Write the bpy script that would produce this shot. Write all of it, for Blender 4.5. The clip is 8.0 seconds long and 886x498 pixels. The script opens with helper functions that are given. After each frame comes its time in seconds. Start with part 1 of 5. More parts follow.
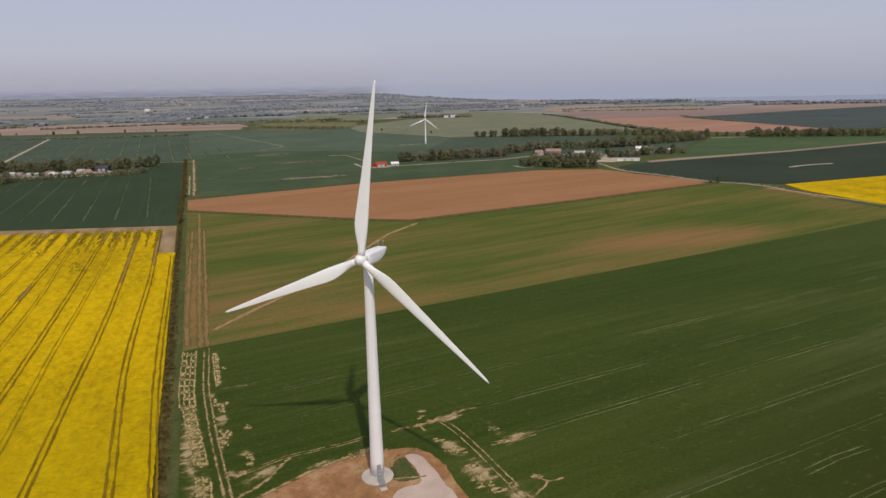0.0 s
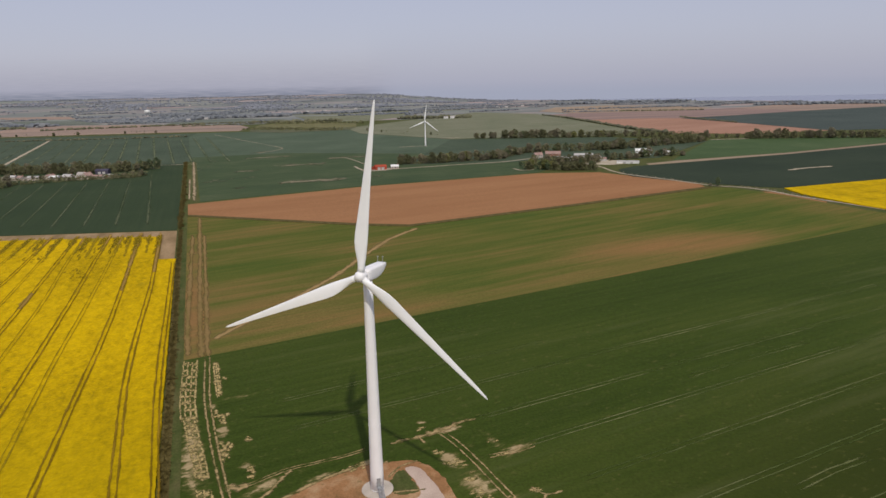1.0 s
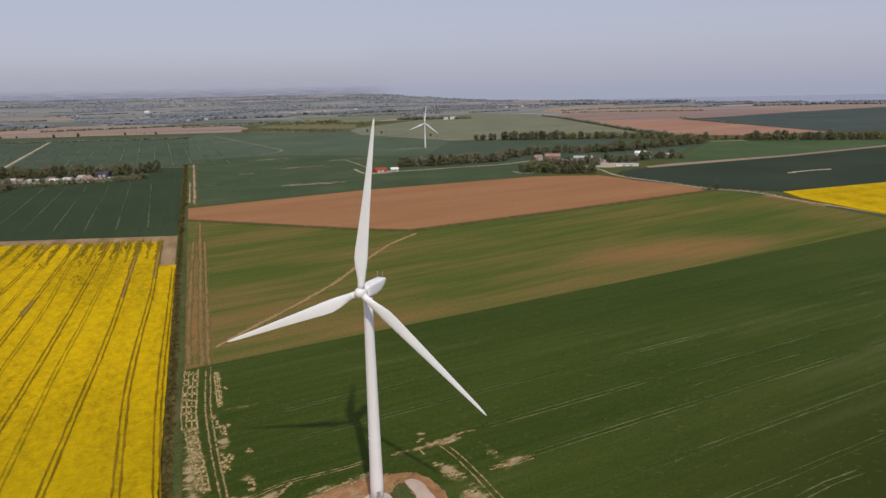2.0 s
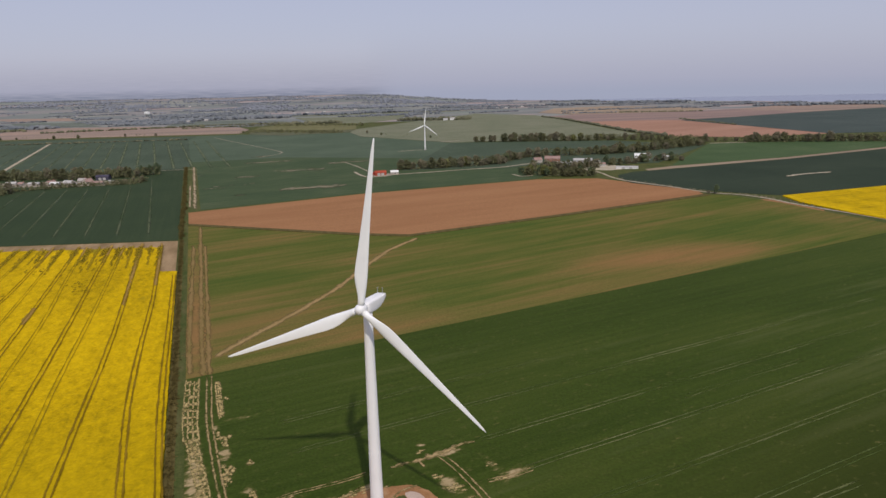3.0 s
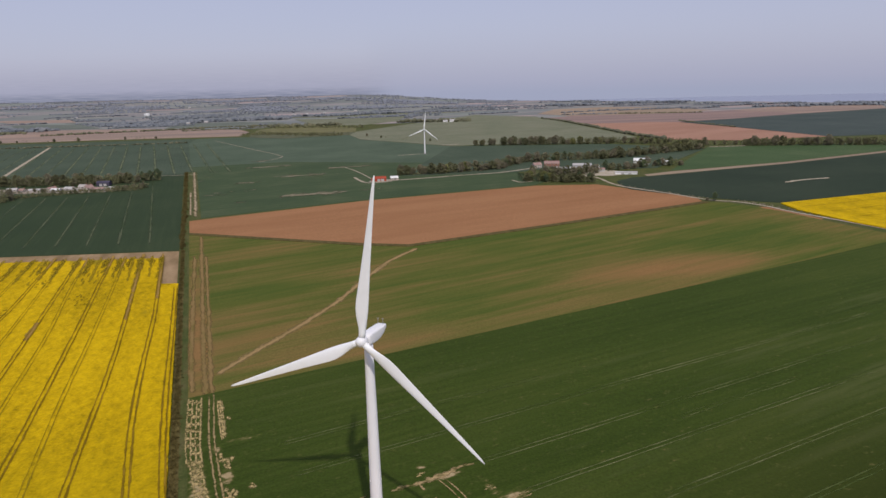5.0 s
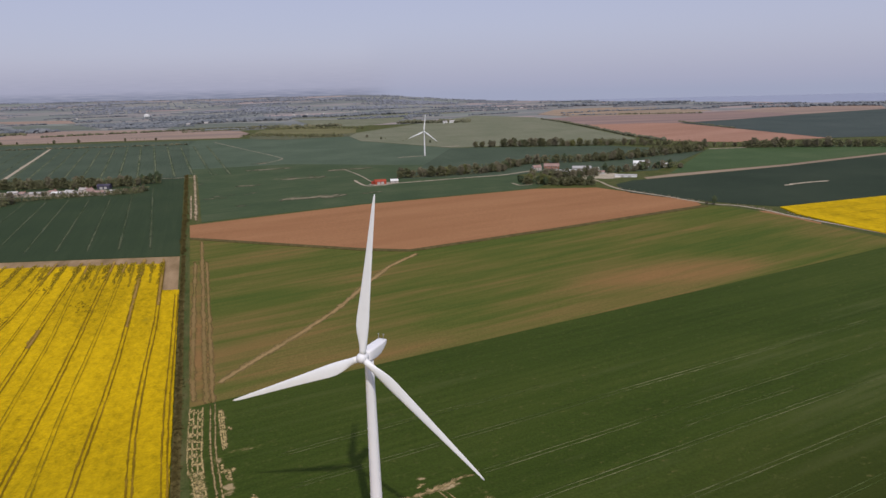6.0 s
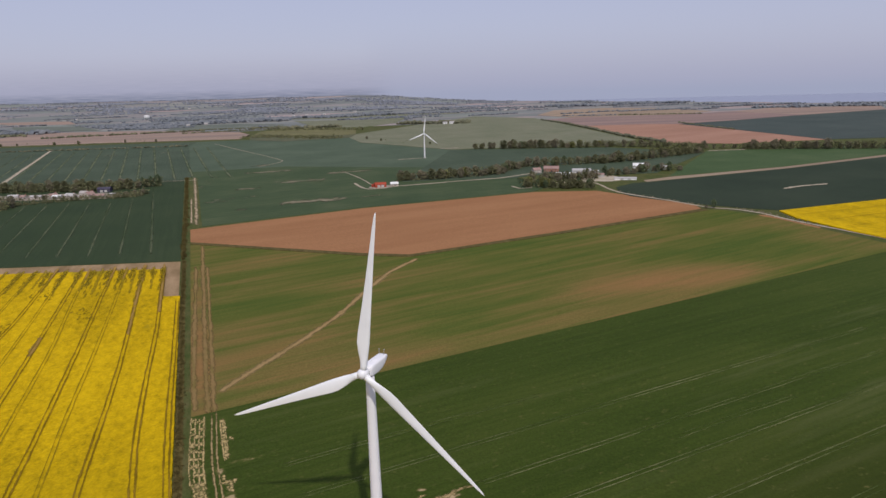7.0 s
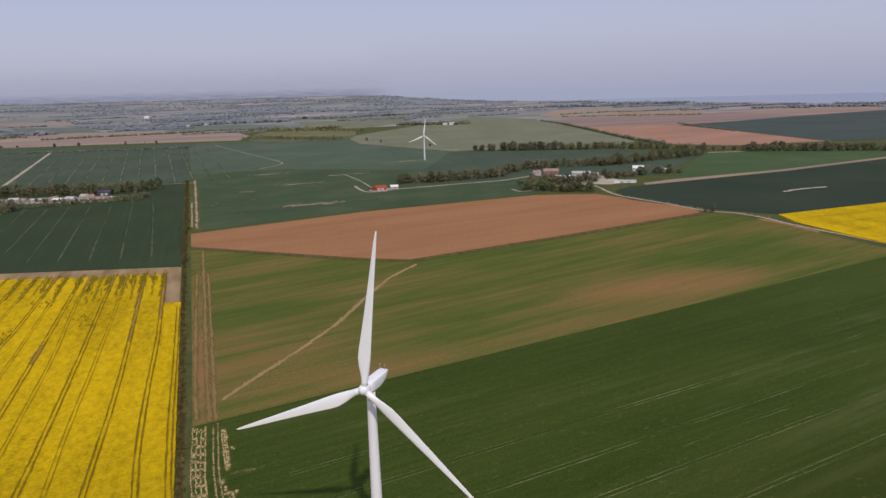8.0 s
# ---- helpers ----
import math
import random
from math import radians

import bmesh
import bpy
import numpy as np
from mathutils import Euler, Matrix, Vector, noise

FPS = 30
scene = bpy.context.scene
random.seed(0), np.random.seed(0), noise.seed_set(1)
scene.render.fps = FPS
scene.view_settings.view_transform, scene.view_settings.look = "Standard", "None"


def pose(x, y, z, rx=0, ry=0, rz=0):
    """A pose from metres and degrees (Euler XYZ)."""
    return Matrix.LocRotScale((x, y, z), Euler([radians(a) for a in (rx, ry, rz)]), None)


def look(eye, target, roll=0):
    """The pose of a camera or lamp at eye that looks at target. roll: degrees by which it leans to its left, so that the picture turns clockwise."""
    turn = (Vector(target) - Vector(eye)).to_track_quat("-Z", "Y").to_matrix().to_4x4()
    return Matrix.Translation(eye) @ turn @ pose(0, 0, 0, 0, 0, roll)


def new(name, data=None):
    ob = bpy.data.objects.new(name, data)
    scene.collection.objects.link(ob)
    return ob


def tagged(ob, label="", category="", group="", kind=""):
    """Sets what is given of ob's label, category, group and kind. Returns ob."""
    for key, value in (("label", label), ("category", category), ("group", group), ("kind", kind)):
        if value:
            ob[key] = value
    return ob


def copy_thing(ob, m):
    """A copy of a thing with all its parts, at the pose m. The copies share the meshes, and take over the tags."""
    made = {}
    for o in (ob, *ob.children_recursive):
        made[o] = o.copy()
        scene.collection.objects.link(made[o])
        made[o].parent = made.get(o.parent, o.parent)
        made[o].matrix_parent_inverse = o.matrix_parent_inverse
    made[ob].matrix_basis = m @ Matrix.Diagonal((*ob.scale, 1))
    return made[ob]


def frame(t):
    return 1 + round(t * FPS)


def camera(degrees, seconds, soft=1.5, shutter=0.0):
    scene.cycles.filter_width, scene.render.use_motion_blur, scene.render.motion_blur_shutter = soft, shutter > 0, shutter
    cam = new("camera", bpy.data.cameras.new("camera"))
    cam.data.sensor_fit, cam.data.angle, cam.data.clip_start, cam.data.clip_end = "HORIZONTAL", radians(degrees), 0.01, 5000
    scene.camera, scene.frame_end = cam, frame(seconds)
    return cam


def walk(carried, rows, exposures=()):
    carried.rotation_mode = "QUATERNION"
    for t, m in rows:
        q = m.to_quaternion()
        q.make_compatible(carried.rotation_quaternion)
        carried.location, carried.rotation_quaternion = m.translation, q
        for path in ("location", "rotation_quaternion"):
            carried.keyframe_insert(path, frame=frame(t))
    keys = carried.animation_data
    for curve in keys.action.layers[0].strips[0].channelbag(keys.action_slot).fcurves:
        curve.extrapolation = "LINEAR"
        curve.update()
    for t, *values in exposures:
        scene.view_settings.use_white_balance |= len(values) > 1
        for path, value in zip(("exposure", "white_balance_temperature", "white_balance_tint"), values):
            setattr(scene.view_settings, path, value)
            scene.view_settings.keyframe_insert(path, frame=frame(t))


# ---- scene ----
# A drone climbs beside a wind turbine. The turbine stands at the origin, y points north, hub height 60 m.
cam = camera(68.4, 8.0, soft=1.5)
# seconds, x, y, z, tilt from straight down, lean about the line of sight
ROWS = [
    (0, 18.226, -152.489, 99.617, 76.077, -0.964),
    (0.5, 18.373, -152.629, 101.736, 76.059, -0.990),
    (1, 18.512, -152.767, 103.865, 76.041, -1.016),
    (1.5, 18.642, -152.904, 106.005, 76.024, -1.042),
    (2.25, 18.821, -153.106, 109.232, 75.997, -1.082),
    (3, 18.980, -153.305, 112.482, 75.970, -1.121),
    (3.5, 19.076, -153.435, 114.661, 75.952, -1.148),
    (4, 19.163, -153.564, 116.850, 75.935, -1.174),
    (4.5, 19.241, -153.692, 119.050, 75.917, -1.200),
    (5.25, 19.343, -153.880, 122.367, 75.890, -1.240),
    (6, 19.425, -154.065, 125.707, 75.863, -1.279),
    (6.5, 19.469, -154.187, 127.946, 75.846, -1.305),
    (7, 19.505, -154.307, 130.195, 75.828, -1.332),
    (7.5, 19.531, -154.425, 132.454, 75.810, -1.358),
    (8, 19.550, -154.542, 134.723, 75.792, -1.384),
]
walk(cam, [(t, pose(x, y, z, tilt) @ pose(0, 0, 0, 0, 0, lean)) for t, x, y, z, tilt, lean in ROWS],
     [(0.0, -0.12, 6600, 10), (1.5, -0.12, 6550, 10), (4.0, -0.12, 6320, 13), (8.0, -0.12, 6220, 14)])

# ---- light ----
SUN_ELEVATION, SHADOW_AZIMUTH = 51.0, -14.0        # shadows fall to the north, a little west
world = bpy.data.worlds.new("hazy_sky")
scene.world = world
world.use_nodes = True
wn, wl = world.node_tree.nodes, world.node_tree.links
wn.clear()
sky = wn.new("ShaderNodeTexSky")
sky.sky_type, sky.sun_disc = "NISHITA", False
sky.sun_elevation, sky.sun_rotation = radians(SUN_ELEVATION), radians(SHADOW_AZIMUTH + 180)
sky.air_density, sky.dust_density = 1.0, 1.5
sky_bg, haze_bg, both, w_out = wn.new("ShaderNodeBackground"), wn.new("ShaderNodeBackground"), wn.new("ShaderNodeAddShader"), wn.new("ShaderNodeOutputWorld")
sky_bg.inputs["Strength"].default_value = 0.03
haze_bg.inputs["Color"].default_value = (0.378, 0.380, 0.492, 1)     # thin even cloud veil
haze_bg.inputs["Strength"].default_value = 1.0
wl.new(sky.outputs["Color"], sky_bg.inputs["Color"])
wl.new(sky_bg.outputs[0], both.inputs[0])
wl.new(haze_bg.outputs[0], both.inputs[1])
wl.new(both.outputs[0], w_out.inputs["Surface"])

sun = new("sun", bpy.data.lights.new("sun", "SUN"))
sun.data.energy, sun.data.angle, sun.data.color = 2.6, radians(1.4), (1.0, 0.93, 0.80)
az, el = radians(SHADOW_AZIMUTH), radians(SUN_ELEVATION)
sun.matrix_world = look((0, 0, 300), (300 * math.sin(az) * math.cos(el), 300 * math.cos(az) * math.cos(el), 300 - 300 * math.sin(el)))

# ---- materials ----


class Nodes:
    """A small writer of node materials in world metres."""

    def __init__(self, name, rough=0.9, metal=0.0, spec=0.2, mat=None):
        self.mat = mat or bpy.data.materials.new(name)
        self.mat.use_nodes = True
        self.n, self.l = self.mat.node_tree.nodes, self.mat.node_tree.links
        self.bsdf = self.n["Principled BSDF"]
        self.bsdf.inputs["Roughness"].default_value = rough
        self.bsdf.inputs["Metallic"].default_value = metal
        self.bsdf.inputs["Specular IOR Level"].default_value = spec
        self.geo = self.n.new("ShaderNodeNewGeometry")

    def coords(self, angle=0.0, stretch=1.0):
        """World position, turned so that x runs along angle (degrees), and drawn out along it."""
        rot = self.n.new("ShaderNodeVectorRotate")
        rot.rotation_type = "Z_AXIS"
        rot.inputs["Angle"].default_value = radians(-angle)
        self.l.new(self.geo.outputs["Position"], rot.inputs["Vector"])
        mul = self.n.new("ShaderNodeVectorMath")
        mul.operation = "MULTIPLY"
        mul.inputs[1].default_value = (1.0 / stretch, 1.0, 1.0)
        self.l.new(rot.outputs[0], mul.inputs[0])
        return mul.outputs[0]

    def noise(self, size, vec=None, detail=4.0, rough=0.55):
        t = self.n.new("ShaderNodeTexNoise")
        t.inputs["Scale"].default_value = 1.0 / size
        t.inputs["Detail"].default_value = detail
        t.inputs["Roughness"].default_value = rough
        self.l.new(vec if vec is not None else self.geo.outputs["Position"], t.inputs["Vector"])
        return t.outputs["Fac"]

    def ramp(self, fac, stops):
        r = self.n.new("ShaderNodeValToRGB")
        while len(r.color_ramp.elements) < len(stops):
            r.color_ramp.elements.new(0.5)
        for e, (p, c) in zip(r.color_ramp.elements, stops):
            e.position, e.color = p, (*c, 1) if len(c) == 3 else c
        self.l.new(fac, r.inputs[0])
        return r.outputs["Color"]

    def step(self, fac, lo, hi, a=0.0, b=1.0):
        m = self.n.new("ShaderNodeMapRange")
        m.interpolation_type = "SMOOTHSTEP"
        for k, v in zip(("From Min", "From Max", "To Min", "To Max"), (lo, hi, a, b)):
            m.inputs[k].default_value = v
        self.l.new(fac, m.inputs["Value"])
        return m.outputs["Result"]

    def math(self, op, a, b):
        m = self.n.new("ShaderNodeMath")
        m.operation = op
        for i, v in enumerate((a, b)):
            if isinstance(v, (int, float)):
                m.inputs[i].default_value = v
            else:
                self.l.new(v, m.inputs[i])
        return m.outputs[0]

    def mix(self, fac, a, b, blend="MIX"):
        m = self.n.new("ShaderNodeMix")
        m.data_type, m.blend_type = "RGBA", blend
        for k, v in ((0, fac), (6, a), (7, b)):
            if isinstance(v, (int, float)):
                m.inputs[k].default_value = v
            elif isinstance(v, tuple):
                m.inputs[k].default_value = (*v, 1)
            else:
                self.l.new(v, m.inputs[k])
        return m.outputs[2]

    def near(self, x, y, rx, ry, angle=0.0):
        """1 at a place of the plan, falling to 0 on an ellipse round it."""
        sub = self.n.new("ShaderNodeVectorMath")
        sub.operation = "SUBTRACT"
        sub.inputs[1].default_value = (x, y, 0)
        self.l.new(self.geo.outputs["Position"], sub.inputs[0])
        rot = self.n.new("ShaderNodeVectorRotate")
        rot.rotation_type = "Z_AXIS"
        rot.inputs["Angle"].default_value = radians(-angle)
        self.l.new(sub.outputs[0], rot.inputs["Vector"])
        mul = self.n.new("ShaderNodeVectorMath")
        mul.operation = "MULTIPLY"
        mul.inputs[1].default_value = (1 / rx, 1 / ry, 0)
        self.l.new(rot.outputs[0], mul.inputs[0])
        ln = self.n.new("ShaderNodeVectorMath")
        ln.operation = "LENGTH"
        self.l.new(mul.outputs[0], ln.inputs[0])
        return self.step(ln.outputs["Value"], 0.0, 1.0, 1.0, 0.0)

    def done(self, color, height=None, strength=0.5, distance=0.1):
        if isinstance(color, tuple):
            self.bsdf.inputs["Base Color"].default_value = (*color, 1)
        else:
            self.l.new(color, self.bsdf.inputs["Base Color"])
        if height is not None:
            b = self.n.new("ShaderNodeBump")
            b.inputs["Strength"].default_value, b.inputs["Distance"].default_value = strength, distance
            self.l.new(height, b.inputs["Height"])
            self.l.new(b.outputs[0], self.bsdf.inputs["Normal"])
        return self.mat


ROW = 25.8          # degrees: drilling direction of the wheat and of the young crop
EDGE = 110.5        # degrees: direction of the rape rows, the ditch and the western fields


def crop(name, dark, mid, pale, angle, streak=40.0, patch=60.0, streaky=0.5, rough=0.9):
    """A drilled crop: broad patches, streaks along the rows, fine leaf grain."""
    k = Nodes(name, rough, 0.0, 0.07)
    broad = k.noise(patch, None, 3.0)
    lines = k.noise(3.0, k.coords(angle, streak), 3.0, 0.6)
    grain = k.noise(0.9, None, 4.0, 0.7)
    f = k.math("ADD", k.math("MULTIPLY", broad, 1.0 - streaky), k.math("MULTIPLY", lines, streaky))
    col = k.ramp(f, [(0.36, dark), (0.5, mid), (0.66, pale)])
    shade = k.ramp(grain, [(0.3, (0.72, 0.72, 0.72)), (0.7, (1.25, 1.25, 1.25))])
    return k.done(k.mix(1.0, col, shade, "MULTIPLY"), grain, 0.6, 0.25)


def soil(name, dark, pale, size=2.0, angle=0.0, stretch=1.0):
    k = Nodes(name, 0.95, 0.0, 0.1)
    a = k.noise(size * 8, k.coords(angle, stretch), 4.0)
    b = k.noise(size * 0.3, None, 5.0, 0.7)
    col = k.ramp(a, [(0.3, dark), (0.7, pale)])
    shade = k.ramp(b, [(0.3, (0.8, 0.8, 0.8)), (0.7, (1.18, 1.18, 1.18))])
    return k.done(k.mix(1.0, col, shade, "MULTIPLY"), b, 0.6, 0.15)




def wheat():
    """Dark winter wheat, thin over pale clay in a few places near the turbine."""
    k = Nodes("wheat_green", 0.9, 0.0, 0.09)
    broad = k.noise(60.0, k.coords(ROW, 3.0), 4.0)
    rows_ = k.noise(3.0, k.coords(ROW, 60.0), 3.0, 0.6)
    grain = k.noise(0.9, None, 4.0, 0.7)
    f = k.math("ADD", k.math("MULTIPLY", broad, 0.6), k.math("MULTIPLY", rows_, 0.4))
    col = k.ramp(f, [(0.36, (0.0310, 0.0503, 0.0059)), (0.5, (0.0407, 0.0621, 0.0080)), (0.66, (0.0599, 0.0781, 0.0128))])
    shade = k.ramp(grain, [(0.3, (0.74, 0.74, 0.74)), (0.7, (1.22, 1.22, 1.22))])
    col = k.mix(1.0, col, shade, "MULTIPLY")
    smudge = k.noise(11.0, k.coords(ROW, 13.0), 5.0, 0.6)
    col = k.mix(k.step(smudge, 0.55, 0.74, 0.0, 0.55), col, (0.088, 0.100, 0.030))
    # broad patch east of the turbine, mixed towards a darker green
    darker_zone = k.math("MULTIPLY", k.near(170, -15, 190, 105, ROW), 1.0)
    col = k.mix(darker_zone, col, (0.029, 0.037, 0.005))
    thin = None
    west_side = ((-61, 50, 5, 3, 110, 0.33),
                  (-52, 33, 7, 4, 110, 0.34),
                  (-42.2, 27.4, 2.2, 1.6, 0, 0.42),
                  (-39, 13, 4, 3, 60, 0.31),
                  (-31, 3, 9, 4, 50, 0.34),
                  (-3.5, 13.5, 4.5, 2.2, 30, 0.37),
                  (-17, 6, 8, 2.0, 35, 0.34),
                  (19, 30, 8.5, 2.2, 26, 0.42),
                  (10, 26, 5, 1.6, 26, 0.34))
    east_side = ((20, 13, 8, 5, 120, 0.4),
                  (27, 1, 10, 6, 120, 0.42),
                  (38, 17.5, 10, 4, 30, 0.36),
                  (32, 24, 8, 3, 120, 0.23),
                  (36, -9, 9, 5, 120, 0.32),
                  (-57.0, 20, 40, 5.0, 110.5, 0.37),
                  (-43, -14, 30, 7, 110.5, 0.32),
                  (11, 35, 3, 1.5, 0, 0.28),
                  (-54, 57, 14, 3, 20, 0.18))
    for x, y, rx, ry, turn, amount in west_side + east_side:
        n = k.math("MULTIPLY", k.near(x, y, rx, ry, turn), amount)
        thin = n if thin is None else k.math("MAXIMUM", thin, n)
    ragged = k.noise(2.2, k.coords(ROW, 1.7), 6.0, 0.7)
    m = k.math("ADD", ragged, thin)
    clay = k.ramp(k.noise(2.5, None, 4.0), [(0.3, (0.30, 0.22, 0.11)), (0.7, (0.47, 0.36, 0.20))])
    col = k.mix(k.step(m, 0.56, 0.76, 0.0, 0.65), col, (0.125, 0.115, 0.034))
    col = k.mix(k.step(m, 0.69, 0.86, 0.0, 0.92), col, clay)
    return k.done(col, grain, 0.6, 0.25)


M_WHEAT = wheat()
M_TEAL = crop("wheat_blue_green", (0.029, 0.047, 0.021), (0.035, 0.054, 0.024), (0.047, 0.066, 0.030), EDGE, 40.0, 110.0, 0.4)
# lighter partly for thin sandy growth, partly for haze put into the colour
M_TEAL_THIN_HAZED = crop("thin_hazed_wheat", (0.043, 0.067, 0.031), (0.056, 0.082, 0.037), (0.082, 0.101, 0.050), ROW, 14.0, 70.0, 0.5)
M_TEAL_DARK = crop("bean_dark_green", (0.026, 0.039, 0.023), (0.031, 0.045, 0.027), (0.039, 0.053, 0.032), ROW, 40.0, 120.0, 0.3)
# paler, greyer wheat, dark crop and meadow: haze put into their base colours
M_HAZED_WHEAT = crop("hazed_wheat", (0.052, 0.072, 0.045), (0.061, 0.084, 0.052), (0.077, 0.100, 0.064), EDGE, 40.0, 110.0, 0.4)
M_HAZED_NORTH = crop("hazed_north_wheat", (0.066, 0.093, 0.057), (0.078, 0.106, 0.067), (0.099, 0.128, 0.082), ROW, 40.0, 110.0, 0.4)
M_HAZED_DARK = crop("hazed_dark_crop", (0.050, 0.066, 0.058), (0.060, 0.077, 0.068), (0.074, 0.090, 0.078), ROW, 40.0, 150.0, 0.4)
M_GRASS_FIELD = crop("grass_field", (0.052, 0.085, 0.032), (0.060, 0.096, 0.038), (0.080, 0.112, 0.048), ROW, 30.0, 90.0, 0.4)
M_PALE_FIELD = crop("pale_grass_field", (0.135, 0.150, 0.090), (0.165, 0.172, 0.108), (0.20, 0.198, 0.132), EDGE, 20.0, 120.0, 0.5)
M_HAZED_MEADOW = crop("far_meadow", (0.110, 0.130, 0.105), (0.135, 0.152, 0.122), (0.165, 0.178, 0.145), EDGE, 20.0, 120.0, 0.5)
M_YELLOW_GREEN = crop("yellow_green_field", (0.115, 0.113, 0.055), (0.148, 0.142, 0.062), (0.185, 0.172, 0.080), 4.0, 20.0, 80.0, 0.5)
M_OLIVE = crop("olive_growth", (0.085, 0.092, 0.052), (0.105, 0.110, 0.062), (0.135, 0.132, 0.078), 4.0, 14.0, 60.0, 0.5)
M_VERGE = crop("rough_grass", (0.050, 0.070, 0.016), (0.075, 0.085, 0.025), (0.11, 0.10, 0.04), EDGE, 12.0, 9.0, 0.5)
M_DITCH = crop("ditch_growth", (0.070, 0.056, 0.018), (0.100, 0.080, 0.027), (0.135, 0.108, 0.040), EDGE, 8.0, 5.0, 0.4)
M_SOIL = soil("ploughed_soil", (0.266, 0.127, 0.055), (0.332, 0.167, 0.076), 5.0, ROW, 6.0)
# far soils, their colour washed out for haze
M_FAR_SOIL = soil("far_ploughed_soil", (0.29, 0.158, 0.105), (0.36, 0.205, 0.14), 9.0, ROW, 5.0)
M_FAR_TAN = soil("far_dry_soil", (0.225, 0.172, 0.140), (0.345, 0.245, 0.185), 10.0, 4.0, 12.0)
M_TAN = soil("dry_stubble", (0.24, 0.18, 0.125), (0.34, 0.26, 0.18), 9.0, ROW, 9.0)


def pad_clay():
    """Orange clay with pale dust at its rim and a few weeds."""
    k = Nodes("pad_clay", 0.95, 0.0, 0.04)
    broad = k.noise(7.0, None, 5.0, 0.6)
    fine = k.noise(0.5, None, 4.0, 0.7)
    col = k.ramp(broad, [(0.32, (0.22, 0.115, 0.05)), (0.5, (0.31, 0.16, 0.072)), (0.68, (0.40, 0.26, 0.14))])
    foot = k.near(0, 0, 9, 9)
    col = k.mix(k.math("MULTIPLY", foot, 0.45), col, (0.22, 0.165, 0.085))
    weeds = k.noise(2.2, None, 4.0)
    col = k.mix(k.step(weeds, 0.60, 0.72, 0.0, 0.6), col, (0.12, 0.10, 0.035))
    shade = k.ramp(fine, [(0.3, (0.8, 0.8, 0.8)), (0.7, (1.18, 1.18, 1.18))])
    return k.done(k.mix(1.0, col, shade, "MULTIPLY"), fine, 0.6, 0.15)


M_PAD_SOIL = pad_clay()
M_CHALK = soil("pale_stone_track", (0.36, 0.31, 0.23), (0.48, 0.42, 0.32), 0.8)
M_HARD = soil("crushed_stone", (0.42, 0.315, 0.25), (0.53, 0.415, 0.335), 1.0)
M_FALLOW = soil("fallow_soil", (0.19, 0.14, 0.125), (0.30, 0.205, 0.17), 9.0, 4.0, 12.0)
M_HEADLAND = soil("headland_soil", (0.20, 0.135, 0.065), (0.36, 0.25, 0.14), 1.2, EDGE, 3.0)


def young_crop():
    """Thin young crop over brown soil: olive, with bare streaks along the rows and one worn hollow."""
    k = Nodes("young_crop", 0.92, 0.0, 0.03)
    broad = k.noise(45.0, k.coords(30.0, 3.5), 4.0)
    lines = k.noise(8.0, k.coords(30.0, 18.0), 5.0, 0.62)
    fine = k.noise(2.2, k.coords(29.0, 30.0), 3.0)
    grain = k.noise(0.8, None, 4.0, 0.7)
    west = k.near(-90, 150, 150, 95, ROW)
    hollow = k.math("ADD", k.near(172, 262, 112, 40, 20), k.math("MULTIPLY", k.near(340, 365, 60, 60), 0.5))
    edge = k.near(120, 203, 330, 26, 26.1)
    lane = k.near(-119, 190, 210, 9.5, EDGE)
    hollow = k.math("ADD", hollow, k.math("MULTIPLY", lane, 0.8))
    f = k.math("ADD", k.math("MULTIPLY", broad, 0.45), k.math("ADD", k.math("MULTIPLY", lines, 0.45), k.math("MULTIPLY", fine, 0.1)))
    f = k.math("ADD", k.math("MULTIPLY", k.math("SUBTRACT", f, 0.5), 1.6), 0.5)
    f = k.math("ADD", f, k.math("ADD", k.math("MULTIPLY", hollow, 0.36), k.math("ADD", k.math("MULTIPLY", west, 0.15), k.math("MULTIPLY", edge, 0.13))))
    col = k.ramp(f, [(0.32, (0.0651, 0.0945, 0.0179)), (0.48, (0.0966, 0.1081, 0.0231)), (0.64, (0.1522, 0.1218, 0.0357)), (0.90, (0.2331, 0.1344, 0.0504))])
    shade = k.ramp(grain, [(0.3, (0.75, 0.75, 0.75)), (0.7, (1.2, 1.2, 1.2))])
    return k.done(k.mix(1.0, col, shade, "MULTIPLY"), grain, 0.5, 0.2)


